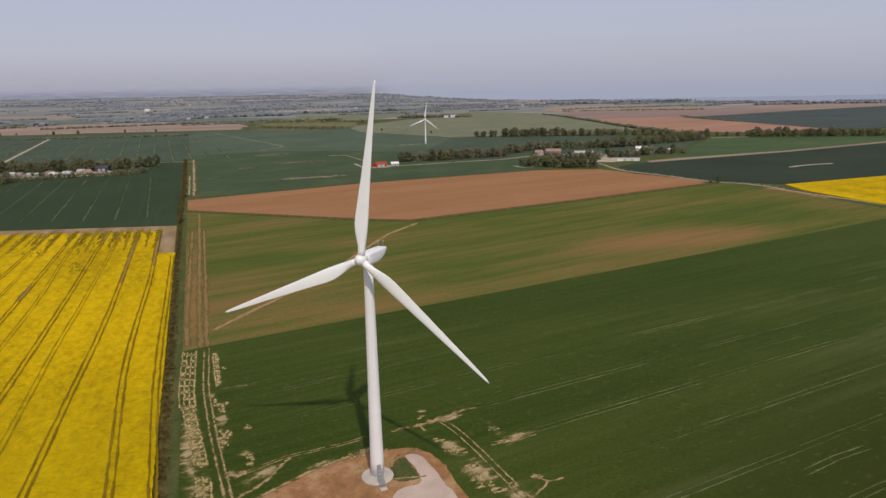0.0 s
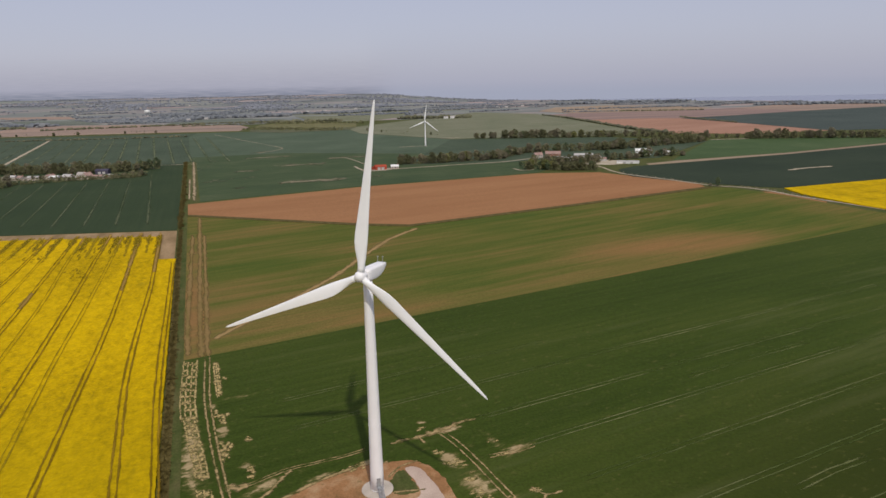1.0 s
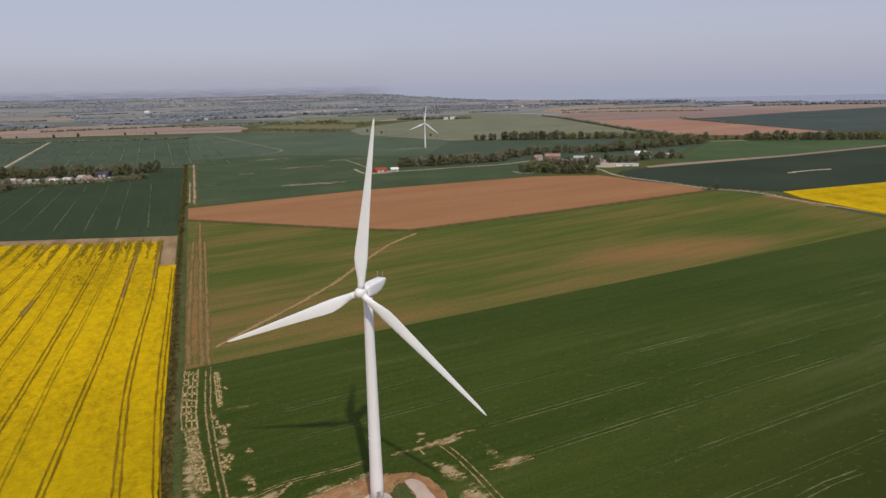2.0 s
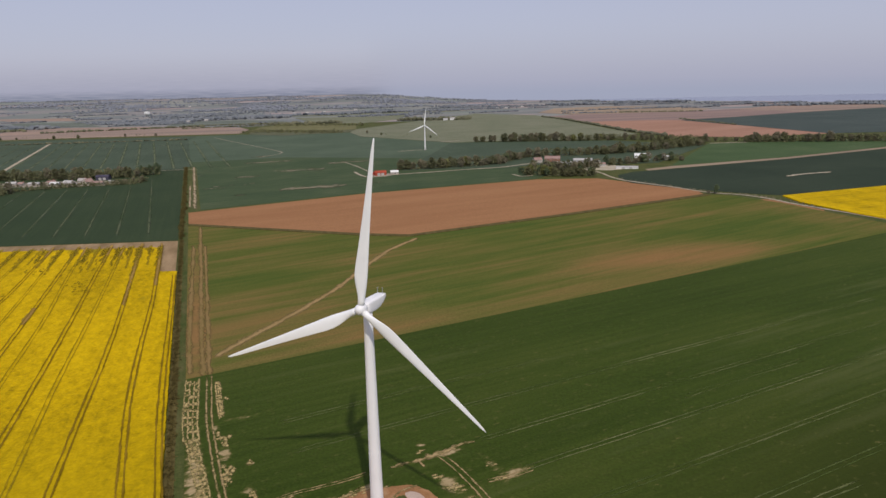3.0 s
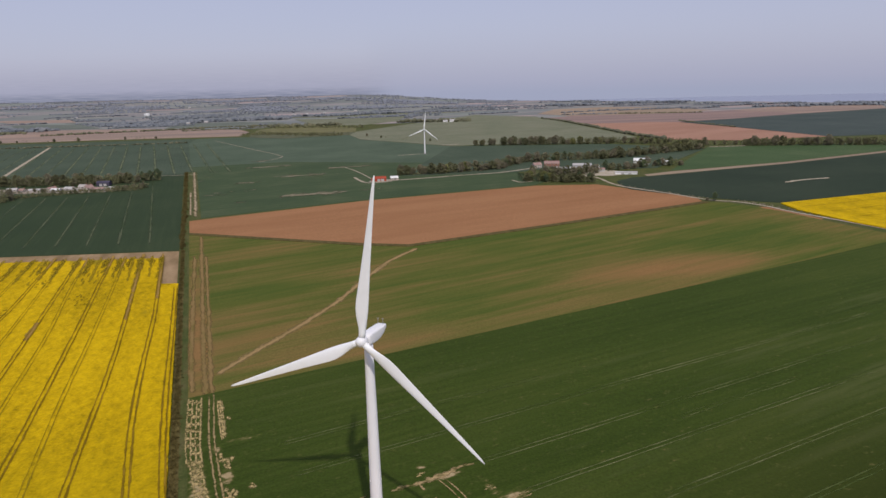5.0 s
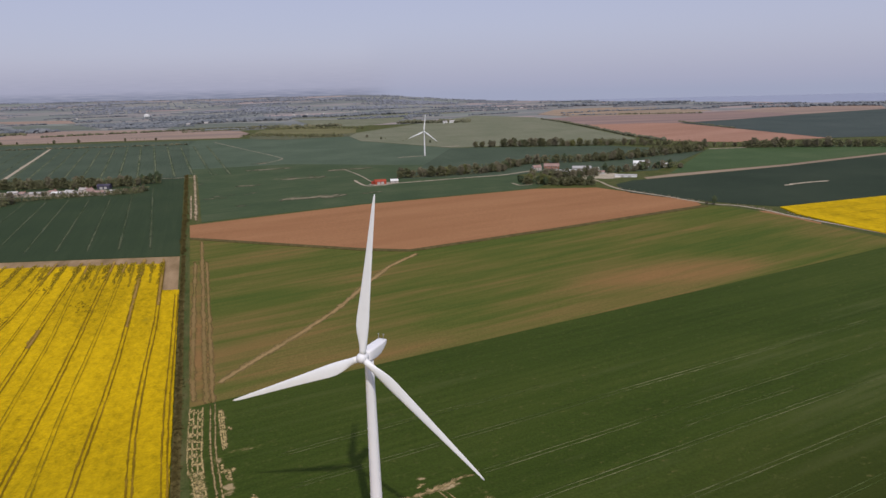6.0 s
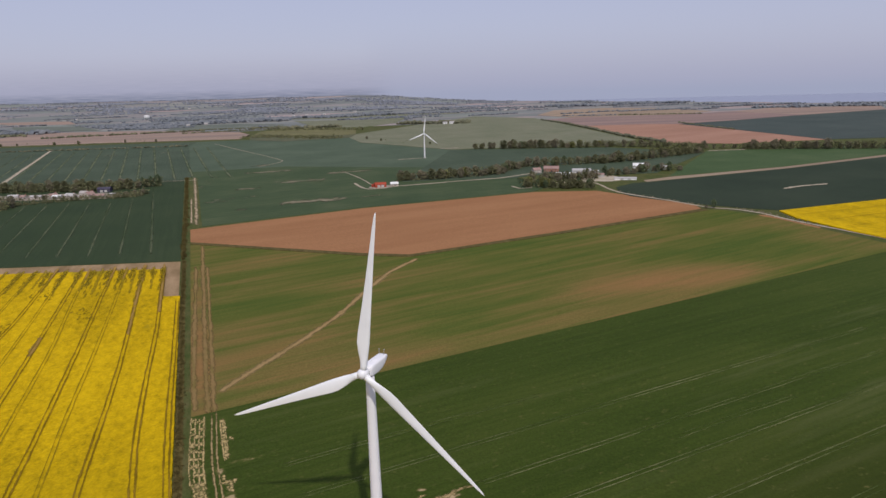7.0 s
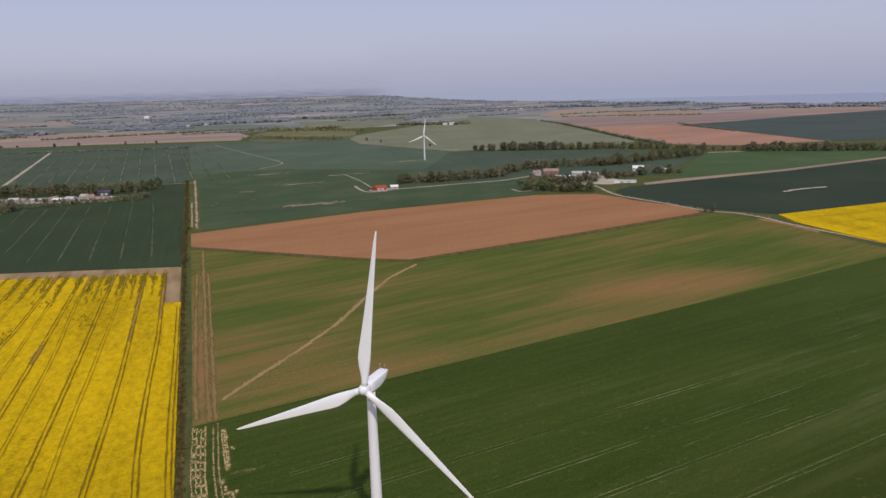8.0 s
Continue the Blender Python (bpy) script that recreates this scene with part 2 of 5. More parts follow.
def rape():
    """Oilseed rape in flower: saturated yellow with thin green where it flowers less."""
    k = Nodes("rape_in_flower", 0.9, 0.0, 0.03)
    broad = k.noise(30.0, k.coords(EDGE, 4.0), 4.0)
    mottles = k.noise(1.0, None, 4.0, 0.8)
    thin = k.noise(11.0, k.coords(EDGE, 3.0), 4.0)
    clumps = k.noise(3.2, k.coords(EDGE, 1.8), 4.0, 0.6)
    f = k.math("ADD", k.math("MULTIPLY", broad, 0.3), k.math("ADD", k.math("MULTIPLY", mottles, 0.4), k.math("MULTIPLY", clumps, 0.3)))
    col = k.ramp(f, [(0.36, (0.20, 0.142, 0.003)), (0.46, (0.44, 0.292, 0.003)), (0.58, (0.64, 0.42, 0.004))])
    # darker olive look of rape seen steeply from above, put into the colour
    darker_zone = k.near(-105, -10, 95, 130, EDGE)
    col = k.mix(k.math("MULTIPLY", darker_zone, 0.5), col, (0.36, 0.262, 0.004))
    ends = k.math("ADD", k.near(-250, 322, 170, 20, 0), k.near(-163, 198 + 60, 14, 10, 0))
    thin = k.math("ADD", thin, k.math("MULTIPLY", ends, 0.16))
    col = k.mix(k.step(thin, 0.63, 0.80, 0.0, 0.7), col, (0.17, 0.145, 0.014))
    return k.done(col, mottles, 0.8, 0.4)


def patchwork():
    """The far plain: fields of many crops, each cell of one colour, greyed and paled to paint in haze."""
    k = Nodes("farmland_plain", 0.95, 0.0, 0.05)
    v = k.n.new("ShaderNodeTexVoronoi")
    v.inputs["Scale"].default_value = 1.0 / 120.0
    v.inputs["Randomness"].default_value = 0.8
    k.l.new(k.coords(14.0, 3.6), v.inputs["Vector"])
    sep = k.n.new("ShaderNodeSeparateColor")
    k.l.new(v.outputs["Color"], sep.inputs[0])
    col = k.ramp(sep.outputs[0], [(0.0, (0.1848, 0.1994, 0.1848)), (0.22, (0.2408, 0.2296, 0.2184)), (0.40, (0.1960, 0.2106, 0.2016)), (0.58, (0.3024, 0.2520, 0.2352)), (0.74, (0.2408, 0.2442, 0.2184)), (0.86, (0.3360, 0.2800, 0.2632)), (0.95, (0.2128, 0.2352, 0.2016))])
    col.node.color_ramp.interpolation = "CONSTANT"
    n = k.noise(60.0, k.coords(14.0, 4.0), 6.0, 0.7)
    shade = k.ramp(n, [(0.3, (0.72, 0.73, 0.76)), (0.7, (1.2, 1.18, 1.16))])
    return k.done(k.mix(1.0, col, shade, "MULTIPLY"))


def thinning(mat, size, lo=0.12, hi=0.9, rag=0.9):
    """Lets a strip or patch of soil give way to the crop round it in a ragged rim, by its mesh's cover."""
    k = Nodes("", 0.95, 0.0, 0.04, mat)
    cover = k.n.new("ShaderNodeAttribute")
    cover.attribute_name = "cover"
    n = k.noise(size, None, 4.0, 0.65)
    f = k.math("ADD", cover.outputs["Fac"], k.math("MULTIPLY", k.math("SUBTRACT", n, 0.5), rag))
    k.l.new(k.step(f, lo, hi), k.bsdf.inputs["Alpha"])
    return mat


def worn(name, ground, bare, size, lo, hi, along=EDGE, stretch=3.0):
    """Soil showing through a crop in broken patches."""
    k = Nodes(name, 0.95, 0.0, 0.1)
    n = k.noise(size, k.coords(along, stretch), 4.0, 0.65)
    g = k.noise(0.6, None, 3.0, 0.7)
    col = k.mix(k.step(n, lo, hi), ground, bare)
    shade = k.ramp(g, [(0.3, (0.8, 0.8, 0.8)), (0.7, (1.2, 1.2, 1.2))])
    return thinning(k.done(k.mix(1.0, col, shade, "MULTIPLY"), g, 0.4, 0.15), size * 0.7, rag=1.1)


def paint(name, color, rough, dirt=0.12, size=6.0, metal=0.0):
    k = Nodes(name, rough, metal, 0.4)
    n = k.noise(size, None, 5.0, 0.6)
    lo = tuple(c * (1 - dirt) for c in color)
    fine = k.noise(0.08, None, 3.0)
    return k.done(k.ramp(n, [(0.35, lo), (0.65, color)]), fine, 0.05, 0.01)


M_YARD = soil("trodden_yard", (0.16, 0.14, 0.10), (0.40, 0.34, 0.28), 1.2)
M_YOUNG, M_RAPE, M_PLAIN = young_crop(), rape(), patchwork()
M_CHALK_TRACK = thinning(soil("pale_stone_farm_track", (0.33, 0.28, 0.20), (0.44, 0.38, 0.28), 0.8), 4.0, 0.25, 0.6, 1.0)
M_BARE_END = thinning(soil("bare_row_end", (0.23, 0.142, 0.034), (0.35, 0.222, 0.060), 1.2, EDGE, 3.0), 2.0, 0.2, 0.55)
M_TRAM_WHEAT = worn("tramline_in_wheat", (0.058, 0.080, 0.020), (0.142, 0.150, 0.062), 6.0, 0.38, 0.66, ROW, 9.0)
M_RAPE_THIN = worn("thin_rape", (0.20, 0.145, 0.010), (0.33, 0.225, 0.008), 1.5, 0.3, 0.7, EDGE, 3.0)
M_CLAY_TRACK = worn("clay_track_in_wheat", (0.075, 0.078, 0.02), (0.36, 0.26, 0.125), 1.6, 0.34, 0.60, ROW, 2.0)
M_PATH = worn("sandy_path", (0.095, 0.085, 0.035), (0.40, 0.31, 0.20), 3.0, 0.34, 0.56, EDGE, 2.0)
M_SAND = worn("sandy_gap", (0.055, 0.068, 0.034), (0.25, 0.215, 0.145), 6.0, 0.36, 0.62, 25.0, 3.0)
M_TRAM_NEAR = worn("faint_tramline", (0.042, 0.062, 0.028), (0.085, 0.10, 0.055), 8.0, 0.36, 0.60, EDGE, 5.0)
M_TRAM_TEAL = worn("tramline_in_blue_green_wheat", (0.05, 0.075, 0.038), (0.135, 0.15, 0.085), 8.0, 0.36, 0.60, EDGE, 5.0)
M_TRAM_RAPE = worn("tramline_in_rape", (0.165, 0.105, 0.006), (0.30, 0.185, 0.020), 2.5, 0.40, 0.75, EDGE, 6.0)
M_TRAM_YOUNG = worn("wheel_track_in_young_crop", (0.125, 0.108, 0.026), (0.225, 0.15, 0.060), 4.0, 0.22, 0.55, EDGE, 5.0)
M_TRODDEN = worn("trodden_path_soil", (0.20, 0.145, 0.055), (0.30, 0.205, 0.090), 4.0, 0.25, 0.55, 62.0, 5.0)
M_PATCH = worn("bare_patch", (0.075, 0.080, 0.018), (0.43, 0.325, 0.145), 1.0, 0.36, 0.54, ROW, 1.4)
M_WHITE = paint("turbine_white", (0.85, 0.84, 0.84), 0.35, 0.06, 9.0)
M_TIP = paint("blade_white", (0.87, 0.87, 0.86), 0.32, 0.05, 5.0)
M_STEEL = paint("galvanised_steel", (0.45, 0.46, 0.47), 0.45, 0.2, 0.6, 0.6)
M_DARK = paint("dark_louvre", (0.06, 0.06, 0.065), 0.6)
M_CONCRETE = soil("weathered_concrete", (0.42, 0.37, 0.31), (0.56, 0.50, 0.43), 0.6)

# ---- ground ----
SLOPE = 0.011       # the land rises gently to the east


def smooth(a, b, v):
    t = min(1.0, max(0.0, (v - a) / (b - a)))
    return t * t * (3 - 2 * t)


def coast(x, y):
    """Metres past the coast line, which runs from the north-west to the south-east."""
    return 0.857 * (x - 1290) + 0.515 * (y - 3400)


def gz(x, y):
    """Height of the land: an even slope near by, a long low rise inland far off, a fall to the sea."""
    z = SLOPE * min(1500.0, max(-1500.0, x))
    k = coast(x, y)
    if y > 2900:
        z += 74 * smooth(3050, 4850, y) * smooth(500, -700, x)
    return z - 45 * smooth(0, 160, k)


def mesh_object(name, bm, mat, smooth_faces=False):
    me = bpy.data.meshes.new(name)
    bm.normal_update()
    bm.to_mesh(me)
    bm.free()
    me.materials.append(mat)
    if smooth_faces:
        me.polygons.foreach_set("use_smooth", [True] * len(me.polygons))
    return new(name, me)


def part(name, bm, material, parent, label="", smooth_faces=False):
    """One mesh object under a thing or under a part."""
    ob = mesh_object(name, bm, material, smooth_faces)
    ob.parent = parent
    return tagged(ob, label) if label else ob


def thing(name, label, category, group="", m=None):
    ob = new(name)
    ob.empty_display_size = 0.5
    if m is not None:
        ob.matrix_basis = m
    return tagged(ob, label, category, group)


def structure(name, bm, mat, label, category):
    return tagged(mesh_object(name, bm, mat), label, category, kind="structure")


def grid(bm, xs, ys, height):
    rows = [[bm.verts.new((x, y, height(x, y))) for x in xs] for y in ys]
    for a, b in zip(rows, rows[1:]):
        for i in range(len(xs) - 1):
            bm.faces.new((a[i], a[i + 1], b[i + 1], b[i]))


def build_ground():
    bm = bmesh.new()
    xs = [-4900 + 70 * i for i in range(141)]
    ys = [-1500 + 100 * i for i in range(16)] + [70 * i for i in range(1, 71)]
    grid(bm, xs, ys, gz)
    structure("ground", bm, M_PLAIN, "wide plain of farmland under a hazy sky, its colours paled for haze", "ground")


def field(name, corners, mat, h, label, category="field"):
    """A crop standing h high over a polygon of the plan, with its edges."""
    bm = bmesh.new()
    top = [bm.verts.new((x, y, gz(x, y) + h)) for x, y in corners]
    low = [bm.verts.new((x, y, gz(x, y) - 0.2)) for x, y in corners]
    f = bm.faces.new(top)
    n = len(corners)
    for i in range(n):
        bm.faces.new((low[i], low[(i + 1) % n], top[(i + 1) % n], top[i]))
    bmesh.ops.triangulate(bm, faces=[f])
    bmesh.ops.recalc_face_normals(bm, faces=bm.faces)
    return structure(name, bm, mat, label, category)


def ribbon(bm, line, width, h, wobble=0.0, seed=0):
    """A strip along a line of the plan, lying h above the land, with most cover along its middle."""
    rng = random.Random(seed)
    cover = bm.verts.layers.float.get("cover") or bm.verts.layers.float.new("cover")
    pts = []
    for (x0, y0), (x1, y1) in zip(line, line[1:]):
        steps = max(1, int(math.hypot(x1 - x0, y1 - y0) / (6.0 if wobble else 80.0)))
        pts += [(x0 + (x1 - x0) * i / steps, y0 + (y1 - y0) * i / steps) for i in range(steps)]
    pts.append(line[-1])
    prev = None
    for i, (x, y) in enumerate(pts):
        ax, ay = pts[max(0, i - 1)]
        bx, by = pts[min(len(pts) - 1, i + 1)]
        d = math.hypot(bx - ax, by - ay) or 1.0
        nx, ny = -(by - ay) / d, (bx - ax) / d
        wl_, wr_ = (width * 0.8 * (1 + wobble * rng.uniform(-1, 1)) for _ in (0, 1))
        row = [bm.verts.new((x + nx * o, y + ny * o, gz(x, y) + h)) for o in (wl_, 0.0, -wr_)]
        row[1][cover] = 0.35 if i in (0, len(pts) - 1) and wobble else 1.0
        if prev:
            bm.faces.new((prev[1], row[1], row[0], prev[0]))
            bm.faces.new((prev[2], row[2], row[1], prev[1]))
        prev = row


def spline(points, per=8):
    """A smooth line through the points."""
    p = [points[0], *points, points[-1]]
    out = []
    for i in range(1, len(p) - 2):
        for j in range(per):
            t = j / per
            out.append(tuple(0.5 * (2 * p[i][c] + (p[i + 1][c] - p[i - 1][c]) * t + (2 * p[i - 1][c] - 5 * p[i][c] + 4 * p[i + 1][c] - p[i + 2][c]) * t * t
                                    + (3 * p[i][c] - p[i - 1][c] - 3 * p[i + 1][c] + p[i + 2][c]) * t ** 3) for c in (0, 1)))
    return out + [points[-1]]


def blob(bm, x, y, r, h, rng, along=1.0, angle=0.0):
    """A ragged flat patch, thinning out to its rim."""
    n = 14
    cover = bm.verts.layers.float.get("cover") or bm.verts.layers.float.new("cover")
    ca, sa = math.cos(radians(angle)), math.sin(radians(angle))
    ring = []
    for i in range(n):
        a = 2 * math.pi * i / n
        q = r * rng.uniform(1.1, 2.0)
        u, v = q * along * math.cos(a), q * math.sin(a)
        px, py = x + u * ca - v * sa, y + u * sa + v * ca
        ring.append(bm.verts.new((px, py, gz(px, py) + h)))
    c = bm.verts.new((x, y, gz(x, y) + h))
    c[cover] = 1.0
    for i in range(n):
        bm.faces.new((c, ring[i], ring[(i + 1) % n]))


def on_edge(u, y):
    """A place of the plan u metres east of the line of the ditch, at y."""
    return (u - 0.373 * y, y)


build_ground()

# the near fields
field("grassland", [(-1480, -900), (1480, -900), (1480, 1105), (480, 1180), (366, 2090), (-500, 2110), (-1480, 1690)], M_VERGE, 0.04, "rough grass between the fields", "grass")
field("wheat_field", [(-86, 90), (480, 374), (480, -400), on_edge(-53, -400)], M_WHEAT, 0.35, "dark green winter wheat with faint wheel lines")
field("young_crop_field", [on_edge(-52.5, 89), on_edge(-52, 412), (-200, 409), (-46, 349), (-6, 340), (125, 403), (284, 484), (300, 478), (328, 430), (350, 360), (366, 318)], M_YOUNG, 0.15,
      "thin olive-green young crop streaked with bare brown soil")
field("ploughed_field", [(-228, 472), (-207, 416), (-46, 355), (-7, 345.5), (125, 409), (280, 489), (282, 514), (205, 620), (132, 626), (-69, 556)], M_SOIL, 0.12, "bare ploughed field of reddish brown soil")
field("plough_margin", [(-204, 414), (-46, 354.4), (-7, 345), (125, 408.6), (280, 488.4), (284, 481), (126, 401), (-6, 338), (-46, 347), (-204, 407)], M_DITCH, 0.5, "dark rough grass margin along the ploughed field", "grass")
field("west_wheat_field", [on_edge(-60, 349), (-900, 337), (-1300, 850), on_edge(-60, 850)], M_TEAL, 0.35, "blue-green wheat with faint wheel lines")
field("far_west_wheat_field", [on_edge(-60, 850), (-1300, 850), (-1450, 1100), (-1200, 1660), (-640, 1640), (-612, 1500), on_edge(-50, 880), on_edge(-60, 872)], M_HAZED_WHEAT, 0.35, "blue-green wheat paled for haze, with pale wheel lines")
field("middle_wheat_field", [on_edge(-40, 484), (-69, 560), (132, 630), (158, 668), (118, 680), (125, 752), (-35, 748), (-8, 905), (-250, 985), on_edge(-50, 950), on_edge(-50, 880), on_edge(-40, 872)], M_TEAL_THIN_HAZED, 0.3, "dark blue-green wheat field behind the ploughed land")
field("north_wheat_field", [(-8, 905), (40, 1180), (-175, 1436), (-221, 1600), (-390, 1555), (-520, 1645), (-640, 1640), (-612, 1500), on_edge(-50, 950), (-250, 985)], M_HAZED_NORTH, 0.3, "wheat round the far turbine, greyed for haze")
field("track_verge", [on_edge(-60, 472), on_edge(-39.5, 483), on_edge(-39.5, 872), on_edge(-60, 872)], M_VERGE, 0.1, "rough grass between the hedge and a sandy track", "grass")
field("shelter_field", [(-35.4, 748), (125, 752.5), (150, 770), (240, 745), (320, 752), (480, 985), (350, 1120), (88, 1175), (39.6, 1180)], M_HAZED_WHEAT, 0.34, "haze-paled blue-green wheat between two rows of trees")
field("bean_field", [(262, 668), (234, 640), (228, 603), (233, 575), (254, 548), (276, 524), (299, 503), (320, 485), (346, 469), (478, 511), (900, 645), (1150, 1048), (700, 843), (505, 753), (285, 673)], M_TEAL_DARK, 0.3, "very dark green field beside the farm road")
field("grass_field", [(325, 716), (505, 772), (740, 880), (1150, 1075), (1150, 1090), (800, 1000), (490, 1003)], M_GRASS_FIELD, 0.2, "bright green grass field before a tree row")
field("stubble_strip", [(283, 676), (505, 755), (700, 845), (1150, 1050), (1150, 1072), (740, 878), (505, 770), (325, 712), (283, 690)], M_TAN, 0.1, "tan strip of bare stubble between two fields")
field("east_rape_field", [(345, 463), (402, 481), (478, 504), (640, 555), (640, 225), (371, 338), (359, 370), (343, 428)], M_RAPE, 1.1, "bright yellow rape field in full flower")
field("soil_strip", [(318, 452), (326, 449), (334, 424), (345, 392), (338, 384), (326, 418)], M_SOIL, 0.1, "reddish bare soil strip beside the rape", "ground")
field("headland", [on_edge(-60, 348), (-900, 336), (-900, 300), on_edge(-66, 235), on_edge(-60, 235)], M_HEADLAND, 0.1, "bare brown headland at the end of the rape rows", "ground")
field("ditch_floor", [on_edge(-58.8, -400), on_edge(-55.6, -400), on_edge(-55.6, 352), on_edge(-58.8, 352)], M_DITCH, 0.12, "strip of dead brown growth in the field ditch", "grass")
field("ditch_bank", [on_edge(-61.0, -400), on_edge(-51.8, -400), on_edge(-51.8, 474), on_edge(-60, 474), on_edge(-61.0, 350)], M_VERGE, 0.08, "rough grassy bank of a field ditch", "grass")

# far fields in separate colours, several of them muted in the material for haze
field("far_brown_field", [(432, 1580), (444, 1346), (478, 1178), (585, 1110), (774, 1130), (735, 1400), (684, 1690), (617, 1728), (440, 1745)], M_FAR_SOIL, 0.6, "far ploughed field of pinkish soil")
field("far_pale_field", [(-174, 1438), (42, 1184), (86, 1190), (350, 1160), (440, 1260), (400, 1816), (362, 2249), (160, 2537), (-221, 1735), (-223, 1602)], M_PALE_FIELD, 0.6, "far pale green grass field")
field("far_yellow_green_field", [(-540, 1800), (-564, 1989), (-446, 2130), (-247, 1938), (-221, 1727), (-380, 1700)], M_YELLOW_GREEN, 0.7, "far yellow-green field")
field("far_olive_field", [(-500, 1640), (-540, 1798), (-380, 1698), (-224, 1720), (-222, 1605), (-390, 1560)], M_OLIVE, 0.6, "far olive strip of rough growth")
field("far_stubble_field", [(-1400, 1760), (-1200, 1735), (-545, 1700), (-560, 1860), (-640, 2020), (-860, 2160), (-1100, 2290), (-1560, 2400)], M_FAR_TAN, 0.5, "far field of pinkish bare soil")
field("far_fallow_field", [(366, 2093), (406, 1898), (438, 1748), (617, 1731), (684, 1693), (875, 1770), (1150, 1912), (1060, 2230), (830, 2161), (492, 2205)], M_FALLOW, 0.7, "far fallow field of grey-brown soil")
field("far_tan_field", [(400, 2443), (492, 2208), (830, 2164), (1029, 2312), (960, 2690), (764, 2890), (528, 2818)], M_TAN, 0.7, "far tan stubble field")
field("far_dark_field", [(686, 1690), (737, 1400), (776, 1132), (1150, 1110), (1700, 1500), (1500, 2045), (1152, 1908), (877, 1766)], M_HAZED_DARK, 0.7, "far dark green field, blued for haze")
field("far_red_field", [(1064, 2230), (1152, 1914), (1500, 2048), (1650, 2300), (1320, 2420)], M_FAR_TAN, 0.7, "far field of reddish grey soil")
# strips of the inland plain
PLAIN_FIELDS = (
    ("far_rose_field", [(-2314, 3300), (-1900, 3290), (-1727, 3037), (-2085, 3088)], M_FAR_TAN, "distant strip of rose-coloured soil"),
    ("far_meadow", [(-1930, 2866), (-1598, 2821), (-1284, 2400), (-1675, 2500)], M_HAZED_MEADOW, "distant green meadow, greyed for haze"),
    ("far_meadow", [(-1040, 2559), (-820, 2594), (-593, 2425), (-520, 2230), (-640, 2300), (-983, 2249)], M_HAZED_MEADOW, "distant green meadow beside a village, greyed for haze"),
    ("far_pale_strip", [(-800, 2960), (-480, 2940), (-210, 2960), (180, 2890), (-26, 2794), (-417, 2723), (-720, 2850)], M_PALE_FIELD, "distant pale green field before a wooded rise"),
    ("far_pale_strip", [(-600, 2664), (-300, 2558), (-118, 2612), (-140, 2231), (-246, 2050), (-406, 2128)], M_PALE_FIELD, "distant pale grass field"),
    ("far_green_strip", [(-1736, 2960), (-1478, 2960), (-1448, 2860), (-1640, 2880)], M_HAZED_MEADOW, "distant green strip before a wood"))
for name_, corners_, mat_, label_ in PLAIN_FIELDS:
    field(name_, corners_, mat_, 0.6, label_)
field("inland_field", [(-1450, 1120), (-1160, 1510), (-1300, 1680), (-2000, 1600)], M_TEAL, 0.4, "far blue-green field")


def build_rape():
    """The rape stand, with an uneven top of flower heads."""
    bm = bmesh.new()
    rng = random.Random(3)
    us = [-59.2 - 1.5 * i for i in range(160)]
    ys = [-110 + 1.5 * i for i in range(290)]
    verts = {}

    def top(u, y):
        end = 253 if u > -73 else 324 + 2.0 * noise.noise((u * 0.2, 0, 3))
        return min(y, end + rng.uniform(-1.2, 1.2)) if y > end - 1 else y

    grid_rows = []
    for y in ys:
        row = []
        for u in us:
            yy = top(u, y)
            x, yy = on_edge(u, yy)
            rim = 0.12 if u > -60 else 0.4
            row.append(bm.verts.new((x + rng.uniform(-rim, rim), yy + rng.uniform(-0.4, 0.4), gz(x, yy) + 1.2 + rng.uniform(-0.16, 0.16))))
        grid_rows.append(row)
    for a, b in zip(grid_rows, grid_rows[1:]):
        for i in range(len(us) - 1):
            bm.faces.new((a[i + 1], a[i], b[i], b[i + 1]))
    # the cut sides
    rims = [[r[0] for r in grid_rows], list(grid_rows[-1])]
    for rim in rims:
        lows = [bm.verts.new((v.co.x, v.co.y, v.co.z - 1.35)) for v in rim]
        for i in range(len(rim) - 1):
            bm.faces.new((rim[i], rim[i + 1], lows[i + 1], lows[i]))
    ob = structure("rape_field", bm, M_RAPE, "yellow oilseed rape in full flower with wheel lines", "field")
    return ob


build_rape()

# ---- tracks, wheel lines and bare patches ----


def lines(name, mat, specs, label, category="track", wobble=0.35):
    """specs: (line, width, height). One mesh of strips."""
    bm = bmesh.new()
    for i, (line, width, h) in enumerate(specs):
        ribbon(bm, line, width, h, wobble, i)
    return tagged(mesh_object(name, bm, mat), label, category, kind="stuff")


def pair(line, gauge, width, h):
    """The two wheel lines of a track."""
    out = []
    for s in (-gauge / 2, gauge / 2):
        shifted = []
        for i, (x, y) in enumerate(line):
            ax, ay = line[max(0, i - 1)]
            bx, by = line[min(len(line) - 1, i + 1)]
            d = math.hypot(bx - ax, by - ay) or 1.0
            shifted.append((x - (by - ay) / d * s, y + (bx - ax) / d * s))
        out.append((shifted, width, h))
    return out


def along_edge(*pts):
    return spline([on_edge(u, y) for u, y in pts], 8)


rape_lines = []
